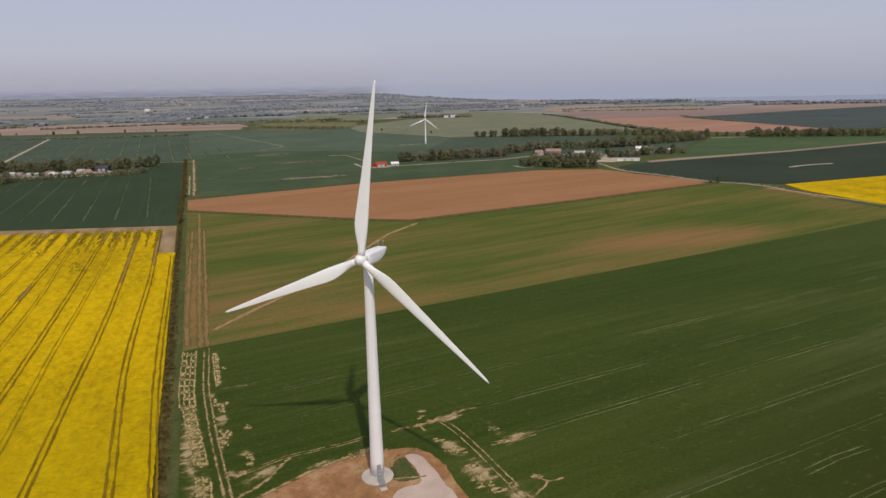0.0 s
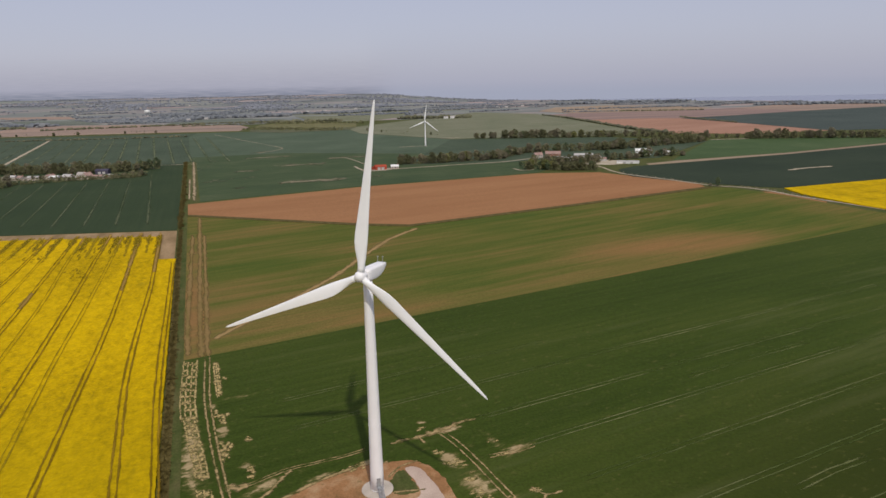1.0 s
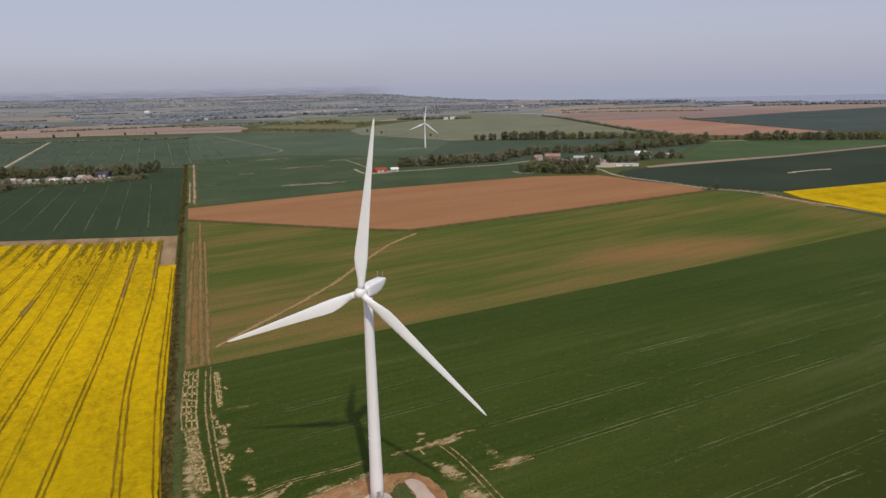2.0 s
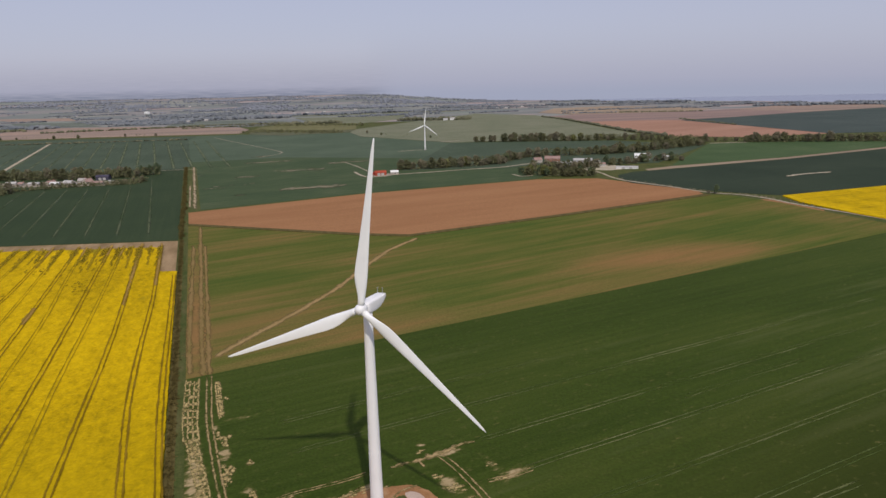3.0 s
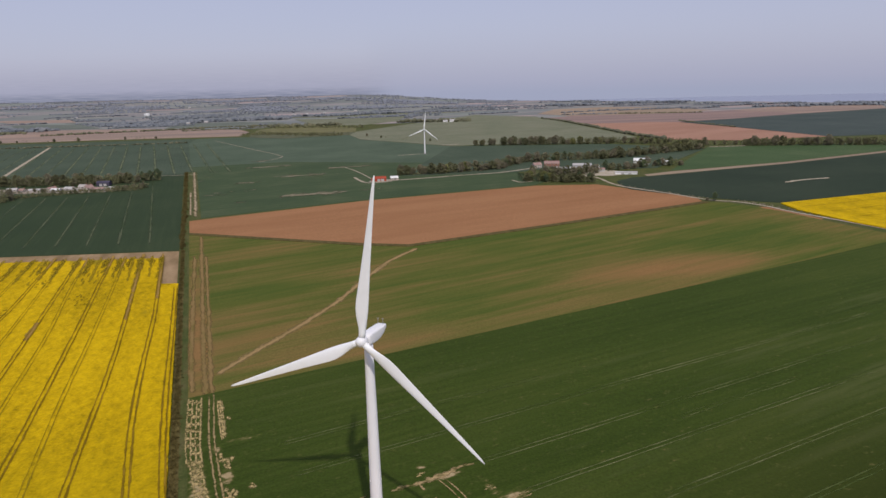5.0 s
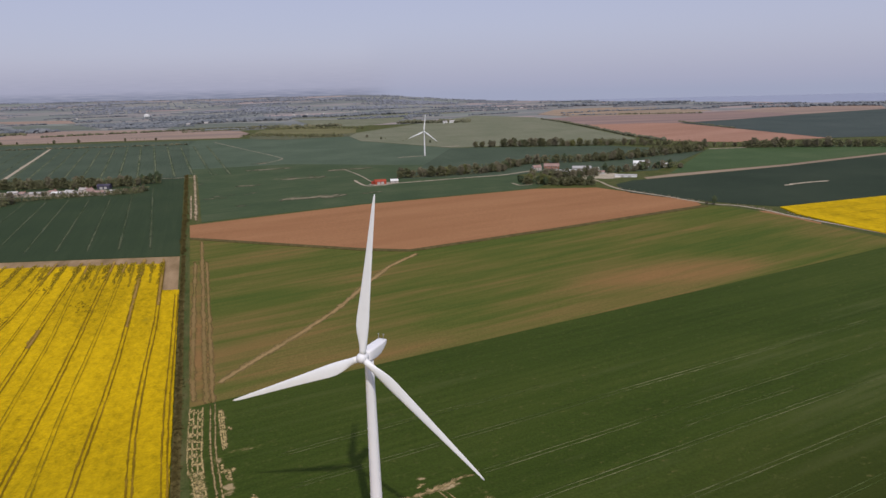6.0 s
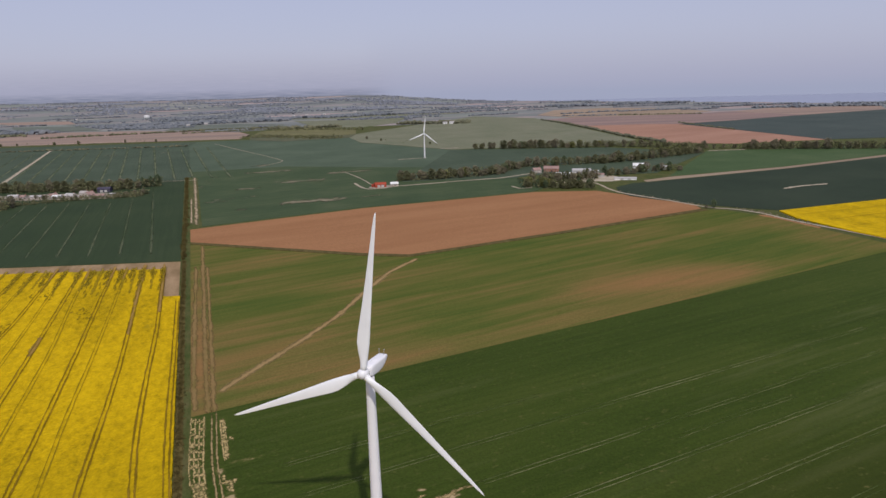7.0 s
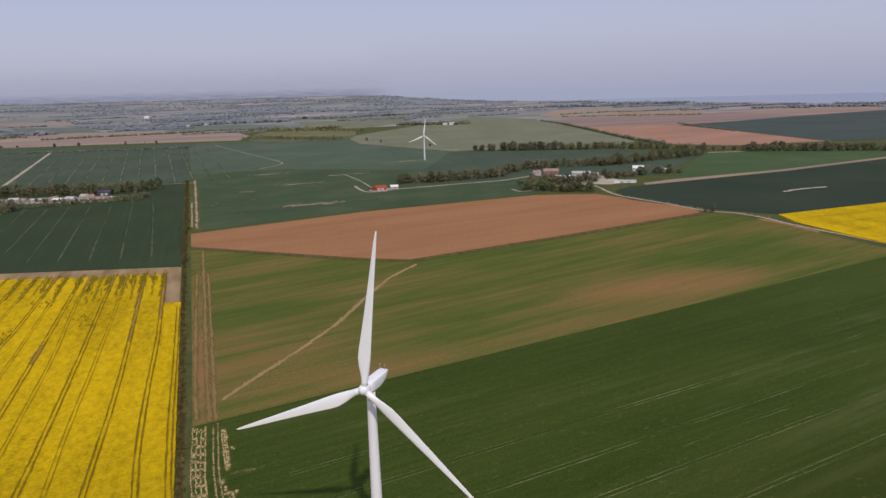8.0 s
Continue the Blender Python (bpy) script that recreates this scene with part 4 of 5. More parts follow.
def build_turbine(name, label, detail=True):
    ob = thing(name, label, "wind turbine", "wind turbines")
    foot = bmesh.new()
    loft(foot, tube_rings([(4.2, 0.2), (4.2, 0.62), (4.05, 0.72), (2.6, 0.74)], 48))
    part("foundation_ring", foot, M_CONCRETE, ob, "pale round concrete foundation slab")
    tw = bmesh.new()
    prof = []
    for i in range(13):
        z = 0.7 + (HUB - 2.3) * i / 12
        prof.append((1.82 + (1.12 - 1.82) * (i / 12) ** 0.9, z))
    loft(tw, tube_rings(prof, 56))
    tower = part("tower", tw, M_WHITE, ob, "tapered white steel tube tower", True)
    for z in (1.0, 19.6, 39.2, 57.6):
        fl = bmesh.new()
        r = 1.82 + (1.12 - 1.82) * (max(0, z - 0.7) / (HUB - 2.3)) ** 0.9
        loft(fl, tube_rings([(r - 0.02, z - 0.07), (r + 0.035, z - 0.06), (r + 0.035, z + 0.06), (r - 0.02, z + 0.07)], 56))
        part("flange", fl, M_WHITE, tower)
    if detail:
        turn = pose(0, 0, 0, 0, 0, 20)                       # the door looks south-south-east
        dr = bmesh.new()
        box(dr, -0.5, 0.5, -1.9, -1.6, 2.6, 4.8, 0.08)
        bmesh.ops.transform(dr, matrix=turn, verts=dr.verts)
        part("door", dr, M_STEEL, tower, "grey steel access door")
        st = bmesh.new()
        for i in range(11):
            box(st, -0.55, 0.55, -3.0 - 0.26 * (10 - i) - 0.14, -3.0 - 0.26 * (10 - i) + 0.14, 0.74 + 0.17 * i, 0.78 + 0.17 * i)
        box(st, -0.65, 0.65, -3.05, -1.75, 2.52, 2.58)
        bmesh.ops.transform(st, matrix=turn, verts=st.verts)
        stairs = part("stairs", st, M_STEEL, ob, "open galvanised steel stairs up to the door")
        for sx in (-0.62, 0.62):
            hr = bmesh.new()
            rod(hr, (sx, -5.75, 0.75), (sx, -3.05, 2.55), 0.07)
            rod(hr, (sx, -5.75, 1.75), (sx, -3.05, 3.6), 0.05)
            rod(hr, (sx, -3.05, 3.6), (sx, -1.7, 3.6), 0.05)
            for k_ in range(4):
                y = -5.75 + 0.9 * k_
                z = 0.75 + 0.6 * k_
                rod(hr, (sx, y, z), (sx, y, z + 1.05), 0.045)
            bmesh.ops.transform(hr, matrix=turn, verts=hr.verts)
            part("handrail", hr, M_STEEL, stairs)
        fp = bmesh.new()
        box(fp, -0.9, 0.9, -6.9, -5.4, 0.3, 0.62, 0.05)
        bmesh.ops.transform(fp, matrix=turn, verts=fp.verts)
        part("step_pad", fp, M_CONCRETE, stairs, "pale concrete pad at the foot of the stairs")
    axis = Matrix.Translation((0, 0, HUB)) @ pose(0, 0, 0, 0, 0, TURN) @ pose(0, 0, 0, -NOD, 0, 0)   # -y is upwind
    na = bmesh.new()
    rings = []
    for y, w, top, low in ((-2.0, 1.05, 1.0, -1.15), (-1.6, 1.35, 1.3, -1.4), (-0.2, 1.5, 1.5, -1.55), (2.4, 1.52, 1.6, -1.55), (4.6, 1.5, 1.65, -1.15), (6.4, 1.42, 1.68, -0.35), (7.8, 1.3, 1.7, 0.7), (8.1, 1.1, 1.6, 1.0)):
        ring = []
        for i in range(28):
            a = 2 * math.pi * i / 28
            c, s = math.cos(a), math.sin(a)
            sx = math.copysign(abs(c) ** 0.32, c) * w
            sz = math.copysign(abs(s) ** 0.32, s)
            ring.append((sx, y, (top + low) / 2 + sz * (top - low) / 2))
        rings.append(ring)
    loft(na, rings)
    bmesh.ops.transform(na, matrix=axis, verts=na.verts)
    nacelle = part("nacelle", na, M_WHITE, ob, "rounded white nacelle housing", True)
    if detail:
        for sx in (-0.7, 0.7):
            ms = bmesh.new()
            rod(ms, (sx, 7.0, 1.55), (sx, 7.0, 3.2), 0.06)
            rod(ms, (sx - 0.25, 7.0, 3.2), (sx + 0.25, 7.0, 3.2), 0.06)
            bmesh.ops.transform(ms, matrix=axis, verts=ms.verts)
            part("wind_sensor", ms, M_STEEL, nacelle, "thin grey mast with wind sensor")
        hv = bmesh.new()
        box(hv, -0.8, 0.8, 2.6, 4.2, 1.55, 1.70, 0.04)
        bmesh.ops.transform(hv, matrix=axis, verts=hv.verts)
        part("roof_hatch", hv, M_WHITE, nacelle)
        vt = bmesh.new()
        box(vt, -0.8, 0.8, 8.0, 8.14, 1.12, 1.5, 0.03)
        bmesh.ops.transform(vt, matrix=axis, verts=vt.verts)
        part("rear_vent", vt, M_DARK, nacelle, "dark louvred vent")
    hb = bmesh.new()
    spin_axis = axis @ pose(0, -3.55, 0, 90, 0, 0)             # its z points upwind
    loft(hb, tube_rings([(1.05, -1.5), (1.3, -1.2), (1.42, -0.2), (1.36, 0.6), (1.12, 1.15), (0.7, 1.52), (0.28, 1.68), (0.05, 1.71)], 36))
    bmesh.ops.transform(hb, matrix=spin_axis, verts=hb.verts)
    hub = part("hub", hb, M_WHITE, ob, "rounded white rotor hub", True)
    for i in range(3):
        bl = bmesh.new()
        loft(bl, blade_rings(41.5))
        m = axis @ Matrix.Translation((0, -3.55, 0)) @ pose(0, 0, 0, 0, SPIN + 120 * i, 0) @ pose(0, 0, 0, math.degrees(math.atan(CONE)), 0, 0)
        bmesh.ops.transform(bl, matrix=m, verts=bl.verts)
        part("blade", bl, M_TIP, hub, "long tapered white blade", True)
    return ob


turbine = build_turbine("wind_turbine", "tall white three-bladed wind turbine on a round concrete foot")
far_turbine = build_turbine("wind_turbine", "white three-bladed wind turbine far off in the wheat", False)
far_turbine.matrix_basis = Matrix.Translation((-10, 1047, gz(-10, 1047))) @ pose(0, 0, 0, 0, 0, 14) @ Matrix.Diagonal((0.74, 0.74, 0.74, 1))

# ---- trees and hedges ----


def leaf_mat(name, dark, mid, pale, size=3.0):
    k = Nodes(name, 0.8, 0.0, 0.15)
    info = k.n.new("ShaderNodeObjectInfo")
    n = k.noise(size, None, 3.0, 0.6)
    f = k.math("ADD", k.math("MULTIPLY", n, 0.6), k.math("MULTIPLY", info.outputs["Random"], 0.4))
    return k.done(k.ramp(f, [(0.25, dark), (0.5, mid), (0.75, pale)]), n, 0.6, 0.5)


M_LEAF = leaf_mat("spring_leaves", (0.094, 0.098, 0.050), (0.122, 0.122, 0.060), (0.150, 0.146, 0.072))
M_LEAF_BRIGHT = leaf_mat("fresh_leaves", (0.120, 0.130, 0.046), (0.158, 0.164, 0.056), (0.205, 0.200, 0.072))
M_LEAF_BARE = leaf_mat("budding_twigs", (0.149, 0.136, 0.090), (0.197, 0.178, 0.116), (0.248, 0.217, 0.139))
M_LEAF_DARK = leaf_mat("conifer_leaves", (0.070, 0.097, 0.051), (0.105, 0.138, 0.070), (0.165, 0.196, 0.092))
M_BARK = soil("bark", (0.05, 0.04, 0.03), (0.11, 0.09, 0.07), 0.3)
# far foliage with blue-grey haze mixed into its base colour
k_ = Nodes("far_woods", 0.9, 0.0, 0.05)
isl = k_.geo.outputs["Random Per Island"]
M_HAZED_WOOD = k_.done(k_.ramp(isl, [(0.0, (0.1298, 0.1440, 0.1628)), (0.5, (0.1593, 0.1735, 0.1888)), (1.0, (0.1947, 0.2030, 0.2100))]))

ICO = bmesh.new()
bmesh.ops.create_icosphere(ICO, subdivisions=1, radius=1.0)
ICO_V = np.array([v.co[:] for v in ICO.verts])
ICO_F = np.array([[v.index for v in f.verts] for f in ICO.faces])
ICO.free()


def clump_mesh(name, places, mat, seed=0):
    """One mesh of ragged leaf clumps. places: x, y, z, half width, half height."""
    rs = np.random.RandomState(seed)
    vs, fs = [], []
    for i, (x, y, z, r, h) in enumerate(places):
        jag = rs.uniform(0.62, 1.22, (len(ICO_V), 1))
        vs.append(ICO_V * jag * np.array([r, r, h]) + np.array([x, y, z]))
        fs.append(ICO_F + i * len(ICO_V))
    me = bpy.data.meshes.new(name)
    me.from_pydata(np.concatenate(vs).tolist(), [], np.concatenate(fs).tolist())
    me.materials.append(mat)
    return me


def spray_mesh(name, places, mat, per, seed=0):
    """One mesh of small leaf sprays in all directions, gathered in clumps. places: x, y, z, half width, half height."""
    rs = np.random.RandomState(seed)
    p = np.repeat(np.array(places, float), per, axis=0)
    n = len(p)

    def directions():
        v = rs.normal(size=(n, 3))
        return v / np.linalg.norm(v, axis=1, keepdims=True)

    c = p[:, :3] + directions() * rs.uniform(0.35, 1.1, (n, 1)) * p[:, [3, 3, 4]]
    size = p[:, 3:4] * rs.uniform(0.34, 0.72, (n, 1))
    a, b = directions() * size, directions() * size
    v = np.stack([c + a, c + b, c - 0.6 * (a + b)], axis=1).reshape(-1, 3)
    me = bpy.data.meshes.new(name)
    me.from_pydata(v.tolist(), [], np.arange(3 * n).reshape(-1, 3).tolist())
    me.materials.append(mat)
    return me


def build_tree(name, label, mat, height, spread, seed, group):
    """A tapered trunk with limbs under a crown of many ragged clumps."""
    rng = random.Random(seed)
    ob = thing(name, label, "tree", group)
    bm = bmesh.new()
    lean = (rng.uniform(-0.3, 0.3), rng.uniform(-0.3, 0.3))
    loft(bm, [[(lean[0] * s + r * math.cos(a), lean[1] * s + r * math.sin(a), height * s * 0.8) for a in (k * math.pi / 4 for k in range(8))] for s, r in ((-0.02, 0.42), (0.04, 0.3), (0.4, 0.22), (1.0, 0.05))])
    tips = []
    for i in range(8):
        a, z = rng.uniform(0, 6.28), height * rng.uniform(0.25, 0.6)
        tip = (spread * rng.uniform(0.5, 0.85) * math.cos(a), spread * rng.uniform(0.5, 0.85) * math.sin(a), z + height * rng.uniform(0.1, 0.28))
        rod(bm, (0, 0, z), tip, 0.09, 5)
        tips.append(tip)
    part("trunk", bm, M_BARK, ob)
    places = []
    for i in range(84):
        a, q = rng.uniform(0, 6.28), math.sqrt(rng.random())
        s = rng.random()
        z = height * (0.12 + 0.82 * s)
        w = spread * (math.sin(math.pi * (0.12 + 0.80 * s)) ** 0.7) * rng.uniform(0.75, 1.12)
        places.append((w * q * math.cos(a), w * q * math.sin(a), z, spread * rng.uniform(0.18, 0.34), spread * rng.uniform(0.13, 0.26)))
    for tx, ty, tz in tips:
        places.append((tx, ty, tz, spread * 0.28, spread * 0.2))
    crown = new("crown", spray_mesh("crown", places, mat, 16, seed))
    crown.parent = ob
    return ob


KINDS = [
    ("tree", "olive-green broadleaf tree in young spring leaf", M_LEAF, 13.0, 5.0),
    ("tree", "fresh yellow-green broadleaf tree in spring leaf", M_LEAF_BRIGHT, 12.0, 5.2),
    ("tree", "brownish budding tree with few open leaves", M_LEAF_BARE, 13.5, 4.8),
    ("tree", "dark green dense conifer-like tree", M_LEAF_DARK, 14.0, 4.0),
    ("tree", "olive-green wide-crowned tree in a field belt", M_LEAF, 11.0, 6.0),
    ("tree", "brown-green low tree just coming into leaf", M_LEAF_BARE, 10.0, 5.0),
]
protos = []


def plant(kind, x, y, size, turn, group):
    """The first of each kind is built, the rest are copies."""
    m = Matrix.Translation((x, y, gz(x, y))) @ pose(0, 0, 0, 0, 0, turn)
    name, label, mat, h, s = KINDS[kind]
    if kind not in [p[0] for p in protos]:
        ob = build_tree(name, label, mat, h, s, 20 + kind, group)
        protos.append((kind, ob))
        ob.matrix_basis = m @ Matrix.Diagonal((size, size, size, 1))
        return ob
    src = [p[1] for p in protos if p[0] == kind][0]
    ob = copy_thing(src, m)
    ob.scale = (size, size, size * rng_t.uniform(0.85, 1.15))
    return tagged(ob, group=group)


rng_t = random.Random(31)
k_ = Nodes("belt_understorey", 0.85, 0.0, 0.1)
M_UNDER = k_.done(k_.ramp(k_.geo.outputs["Random Per Island"], [(0.0, (0.124, 0.128, 0.068)), (0.45, (0.154, 0.147, 0.086)), (0.75, (0.150, 0.165, 0.074)), (1.0, (0.198, 0.191, 0.091))]), k_.noise(1.2, None, 3.0), 0.6, 0.4)
under = []


def belt(line, depth, n, kinds, size, group, fill=1.0):
    """n trees strewn along a line of the plan."""
    total = [math.hypot(b[0] - a[0], b[1] - a[1]) for a, b in zip(line, line[1:])]
    for i in range(n):
        d = (i + rng_t.uniform(0.1, 0.9)) / n * sum(total)
        for (a, b), seg in zip(zip(line, line[1:]), total):
            if d <= seg:
                break
            d -= seg
        t = min(1.0, d / seg)
        x, y = a[0] + (b[0] - a[0]) * t, a[1] + (b[1] - a[1]) * t
        plant(rng_t.choice(kinds), x + rng_t.uniform(-depth, depth) * 0.5, y + rng_t.uniform(-depth, depth), rng_t.uniform(0.75, 1.15) * size, rng_t.uniform(0, 360), group)
    for i in range(int(sum(total) * (0.5 + 0.09 * depth) * fill)):
        d = rng_t.random() * sum(total)
        for (a, b), seg in zip(zip(line, line[1:]), total):
            if d <= seg:
                break
            d -= seg
        t = min(1.0, d / seg)
        x, y = a[0] + (b[0] - a[0]) * t + rng_t.gauss(0, 1), a[1] + (b[1] - a[1]) * t + rng_t.uniform(-depth, depth)
        h = 10.0 * size * rng_t.random() ** 1.3
        r = rng_t.uniform(1.1, 2.4) * (0.6 + 0.4 * size)
        under.append((x, y, gz(x, y) + 0.5 + h, r, r * rng_t.uniform(0.6, 1.0)))



belt([(-42, 764), (33, 772), (110, 800)], 9, 30, [0, 2, 5, 0, 1], 1.06, "trees of the lane belt", 1.9)
belt([(95, 800), (150, 872), (300, 888)], 10, 28, [2, 0, 5, 3], 1.06, "trees of the lane belt", 1.9)
belt([(270, 884), (360, 925), (478, 992)], 14, 30, [1, 0, 4, 5], 1.06, "trees of the grass field belt", 1.7)
belt([(86, 1182), (108, 1178)], 5, 4, [0, 2], 1.06, "trees of the north belt")
belt([(116, 1176), (128, 1174)], 4, 3, [0, 2], 1.06, "trees of the north belt")
belt([(140, 1172), (250, 1150)], 9, 17, [0, 3, 2], 1.30, "trees of the north belt", 1.6)
belt([(250, 1150), (350, 1135)], 12, 13, [2, 0, 1, 5], 1.06, "trees of the north belt")
belt([(340, 1160), (420, 1100), (500, 1050)], 14, 16, [2, 5, 4], 1.06, "trees of the north belt")
belt([(495, 1034), (640, 1022)], 7, 9, [2, 5], 0.83, "trees of the east belt")
belt([(556, 1010), (629, 992), (700, 972), (775, 950), (1000, 905)], 9, 40, [0, 2, 5, 2], 1.2, "trees of the east belt", 2.6)
belt([(122, 672), (165, 652), (206, 640)], 8, 18, [0, 3, 4, 1], 0.94, "trees round the farmyard", 1.6)
belt([(140, 716), (200, 712), (232, 716)], 10, 18, [0, 2, 5], 0.94, "trees round the farmyard")
belt([(240, 735), (290, 762), (360, 778)], 9, 18, [2, 0, 5, 3], 0.89, "trees round the farmyard")
belt([(-720, 790), (-600, 778), (-500, 768), (-412, 772)], 10, 38, [2, 0, 2, 5], 1.12, "trees of the west farm belt", 4.0)
belt([(-412, 780), (-388, 796)], 7, 5, [3, 0], 1.18, "trees of the west farm belt", 2.0)
belt([(-640, 650), (-560, 645), (-505, 628)], 14, 12, [2, 5, 0], 0.94, "trees of the west farm belt", 2.6)
field("west_farmyard", ragged([(-612, 700), (-560, 698), (-500, 692), (-420, 690), (-404, 712), (-440, 738), (-520, 742), (-610, 736)], 1.5, 9), M_YARD, 0.38, "pale trodden yard between the west farm buildings", "yard")
belt([(-520, 652), (-470, 678), (-430, 688), (-375, 700)], 9, 10, [5, 2, 0], 0.40, "shrubs before the west farm", 2.4)
belt([(-575, 704), (-555, 706)], 6, 4, [2, 5], 0.45, "shrubs before the west farm", 2.0)
belt([(-545, 705), (-480, 698), (-425, 698)], 10, 9, [2, 5, 0], 0.42, "shrubs before the west farm", 0.5)
belt([(-418, 706), (-376, 716)], 7, 7, [2, 5], 0.55, "shrubs before the west farm", 2.6)
plant(3, 292, 489, 0.62, 40, "roadside trees")
plant(5, 286, 492, 0.36, 80, "roadside trees")
belt([(-1300, 1715), (-1000, 1700), (-760, 1690)], 6, 6, [2, 0], 0.8, "field edge trees", 0.05)
belt([(-230, 1640), (-90, 1400), (40, 1285)], 4, 3, [0, 2], 0.6, "field edge trees", 0.02)
ob = new("understorey", spray_mesh("understorey", under, M_UNDER, 12, 6))
tagged(ob, "dense brown-green shrubs and branches under the tree belts", "shrubs", kind="stuff")

# hedge along the western field edge and the growth in the ditch
rng = random.Random(41)
hedge = []
for i in range(240):
    y = rng.uniform(352, 486)
    x, y = on_edge(-57.5 + rng.gauss(0, 0.8), y)
    hedge.append((x, y, gz(x, y) + 0.9, rng.uniform(0.7, 1.5), rng.uniform(0.7, 1.3)))
for i in range(420):
    y = rng.uniform(480, 870)
    x, y = on_edge(-56.5 + rng.gauss(0, 1.0), y)
    hedge.append((x, y, gz(x, y) + 0.8, rng.uniform(0.7, 1.9), rng.uniform(0.5, 1.4)))
ob = new("hedge", spray_mesh("hedge", hedge, M_DITCH, 14, 2))
tagged(ob, "brown-green field hedge just coming into leaf", "hedge", kind="stuff")
growth = []
for i in range(1500):
    y = rng.uniform(-110, 352)
    x, y = on_edge(-57.2 + rng.gauss(0, 0.7), y)
    growth.append((x, y, gz(x, y) + 0.1, rng.uniform(0.5, 1.3), rng.uniform(0.08, 0.22)))
ob = new("ditch_growth", spray_mesh("ditch_growth", growth, M_DITCH, 10, 3))
tagged(ob, "dead brown stalks and weeds along the ditch", "weeds", kind="stuff")
verge = []
for i in range(150):
    t = rng.random()
    j = int(t * (len(farm_road) - 20)) + 18
    x, y = farm_road[min(j, len(farm_road) - 1)]
    x, y = x + rng.gauss(4.6, 0.8), y + rng.gauss(2.5, 3)
    verge.append((x, y, gz(x, y) + 0.4, rng.uniform(0.5, 1.3), rng.uniform(0.3, 0.9)))
ob = new("roadside_growth", spray_mesh("roadside_growth", verge, M_LEAF_BARE, 12, 4))
tagged(ob, "low brown hedge growth along the farm road", "hedge", kind="stuff")

# ---- far woods and hedgerows ----
k_ = Nodes("hedge_leaves", 0.85, 0.0, 0.1)
M_HEDGE = k_.done(k_.ramp(k_.geo.outputs["Random Per Island"], [(0.0, (0.094, 0.096, 0.062)), (0.5, (0.120, 0.120, 0.075)), (1.0, (0.153, 0.146, 0.088))]))
far = []


def far_row(x, y, length, angle, size, depth=4.0, step=0.9):
    n = max(2, int(length / (size * step)))
    ca, sa = math.cos(radians(angle)), math.sin(radians(angle))
    for i in range(n):
        d = (i / (n - 1) - 0.5) * length
        px, py = x + d * ca + rng.gauss(0, depth * 0.4), y + d * sa + rng.gauss(0, depth)
        if coast(px, py) < 15 and py < 4885:
            s = size * rng.uniform(0.6, 1.25)
            far.append((px, py, gz(px, py) + s * 0.4, s * 1.05, s * 0.65))


def far_line(a, b, size, depth=4.0, step=0.9):
    far_row((a[0] + b[0]) / 2, (a[1] + b[1]) / 2, math.hypot(b[0] - a[0], b[1] - a[1]), math.degrees(math.atan2(b[1] - a[1], b[0] - a[0])), size, depth, step)


east_rows = (((570, 3300), (880, 3120), 11, 18, 0.2),
              ((900, 3330), (1240, 3180), 11, 16, 0.2),
              ((1400, 2470), (1640, 2300), 9, 12, 0.3),
              ((1245, 2450), (1400, 2330), 9, 8, 0.6),
              ((1640, 2560), (1860, 2450), 9, 10, 0.4),
              ((-120, 2150), (110, 2085), 11, 14, 0.35),
              ((366, 2095), (406, 1898), 5, 3, 0.9),
              ((406, 1898), (429, 1614), 5, 3, 0.8),
              ((429, 1614), (444, 1346), 5, 3, 0.8),
              ((444, 1346), (478, 1180), 6, 4, 0.7),
              ((-1600, 2300), (-1430, 2330), 13, 18, 0.3))
west_rows = (((-1300, 2640), (-640, 2740), 13, 30, 0.25),
              ((-1240, 2420), (-1100, 2430), 10, 12, 0.4),
              ((-560, 2120), (-320, 2110), 9, 10, 0.5),
              ((-600, 2900), (-200, 2960), 12, 20, 0.5),
              ((706, 1749), (730, 1436), 4, 3, 1.4),
              ((-2200, 1560), (-1180, 1500), 5, 5, 1.4),
              ((-1150, 1505), (-620, 1505), 4, 4, 1.5),
              ((470, 2310), (930, 2160), 5, 4, 1.3))
for a, b, size, depth, step in east_rows + west_rows:
    far_line(a, b, size, depth, step)
for i in range(90):
    y = 1900 + 2950 * rng.random() ** 0.85
    x = rng.uniform(-0.80, 0.62) * y
    if coast(x, y) > -60 or (y < 2400 and -600 < x < 1500):
        continue
    far_row(x, y, rng.uniform(80, 460), rng.choice((10, 14, 4, 18)) + rng.uniform(-6, 6), rng.uniform(4, 7.5), 5.0, 0.9)
for i in range(10):
    y = 2300 + 2500 * rng.random()
    x = rng.uniform(-0.80, 0.05) * y
    if coast(x, y) > -150:
        continue
    for j in range(4):
        far_row(x + rng.gauss(0, 40), y + rng.gauss(0, 14), rng.uniform(90, 300), 8, rng.uniform(6, 10), 9.0, 0.7)


def inside(x, y, corners):
    """Whether a place of the plan lies in a polygon."""
    odd = False
    for (ax, ay), (bx, by) in zip(corners, corners[1:] + corners[:1]):
        if (ay > y) != (by > y) and x < ax + (bx - ax) * (y - ay) / (by - ay):
            odd = not odd
    return odd


OPEN_LAND = [c for _, c, _, _ in PLAIN_FIELDS]
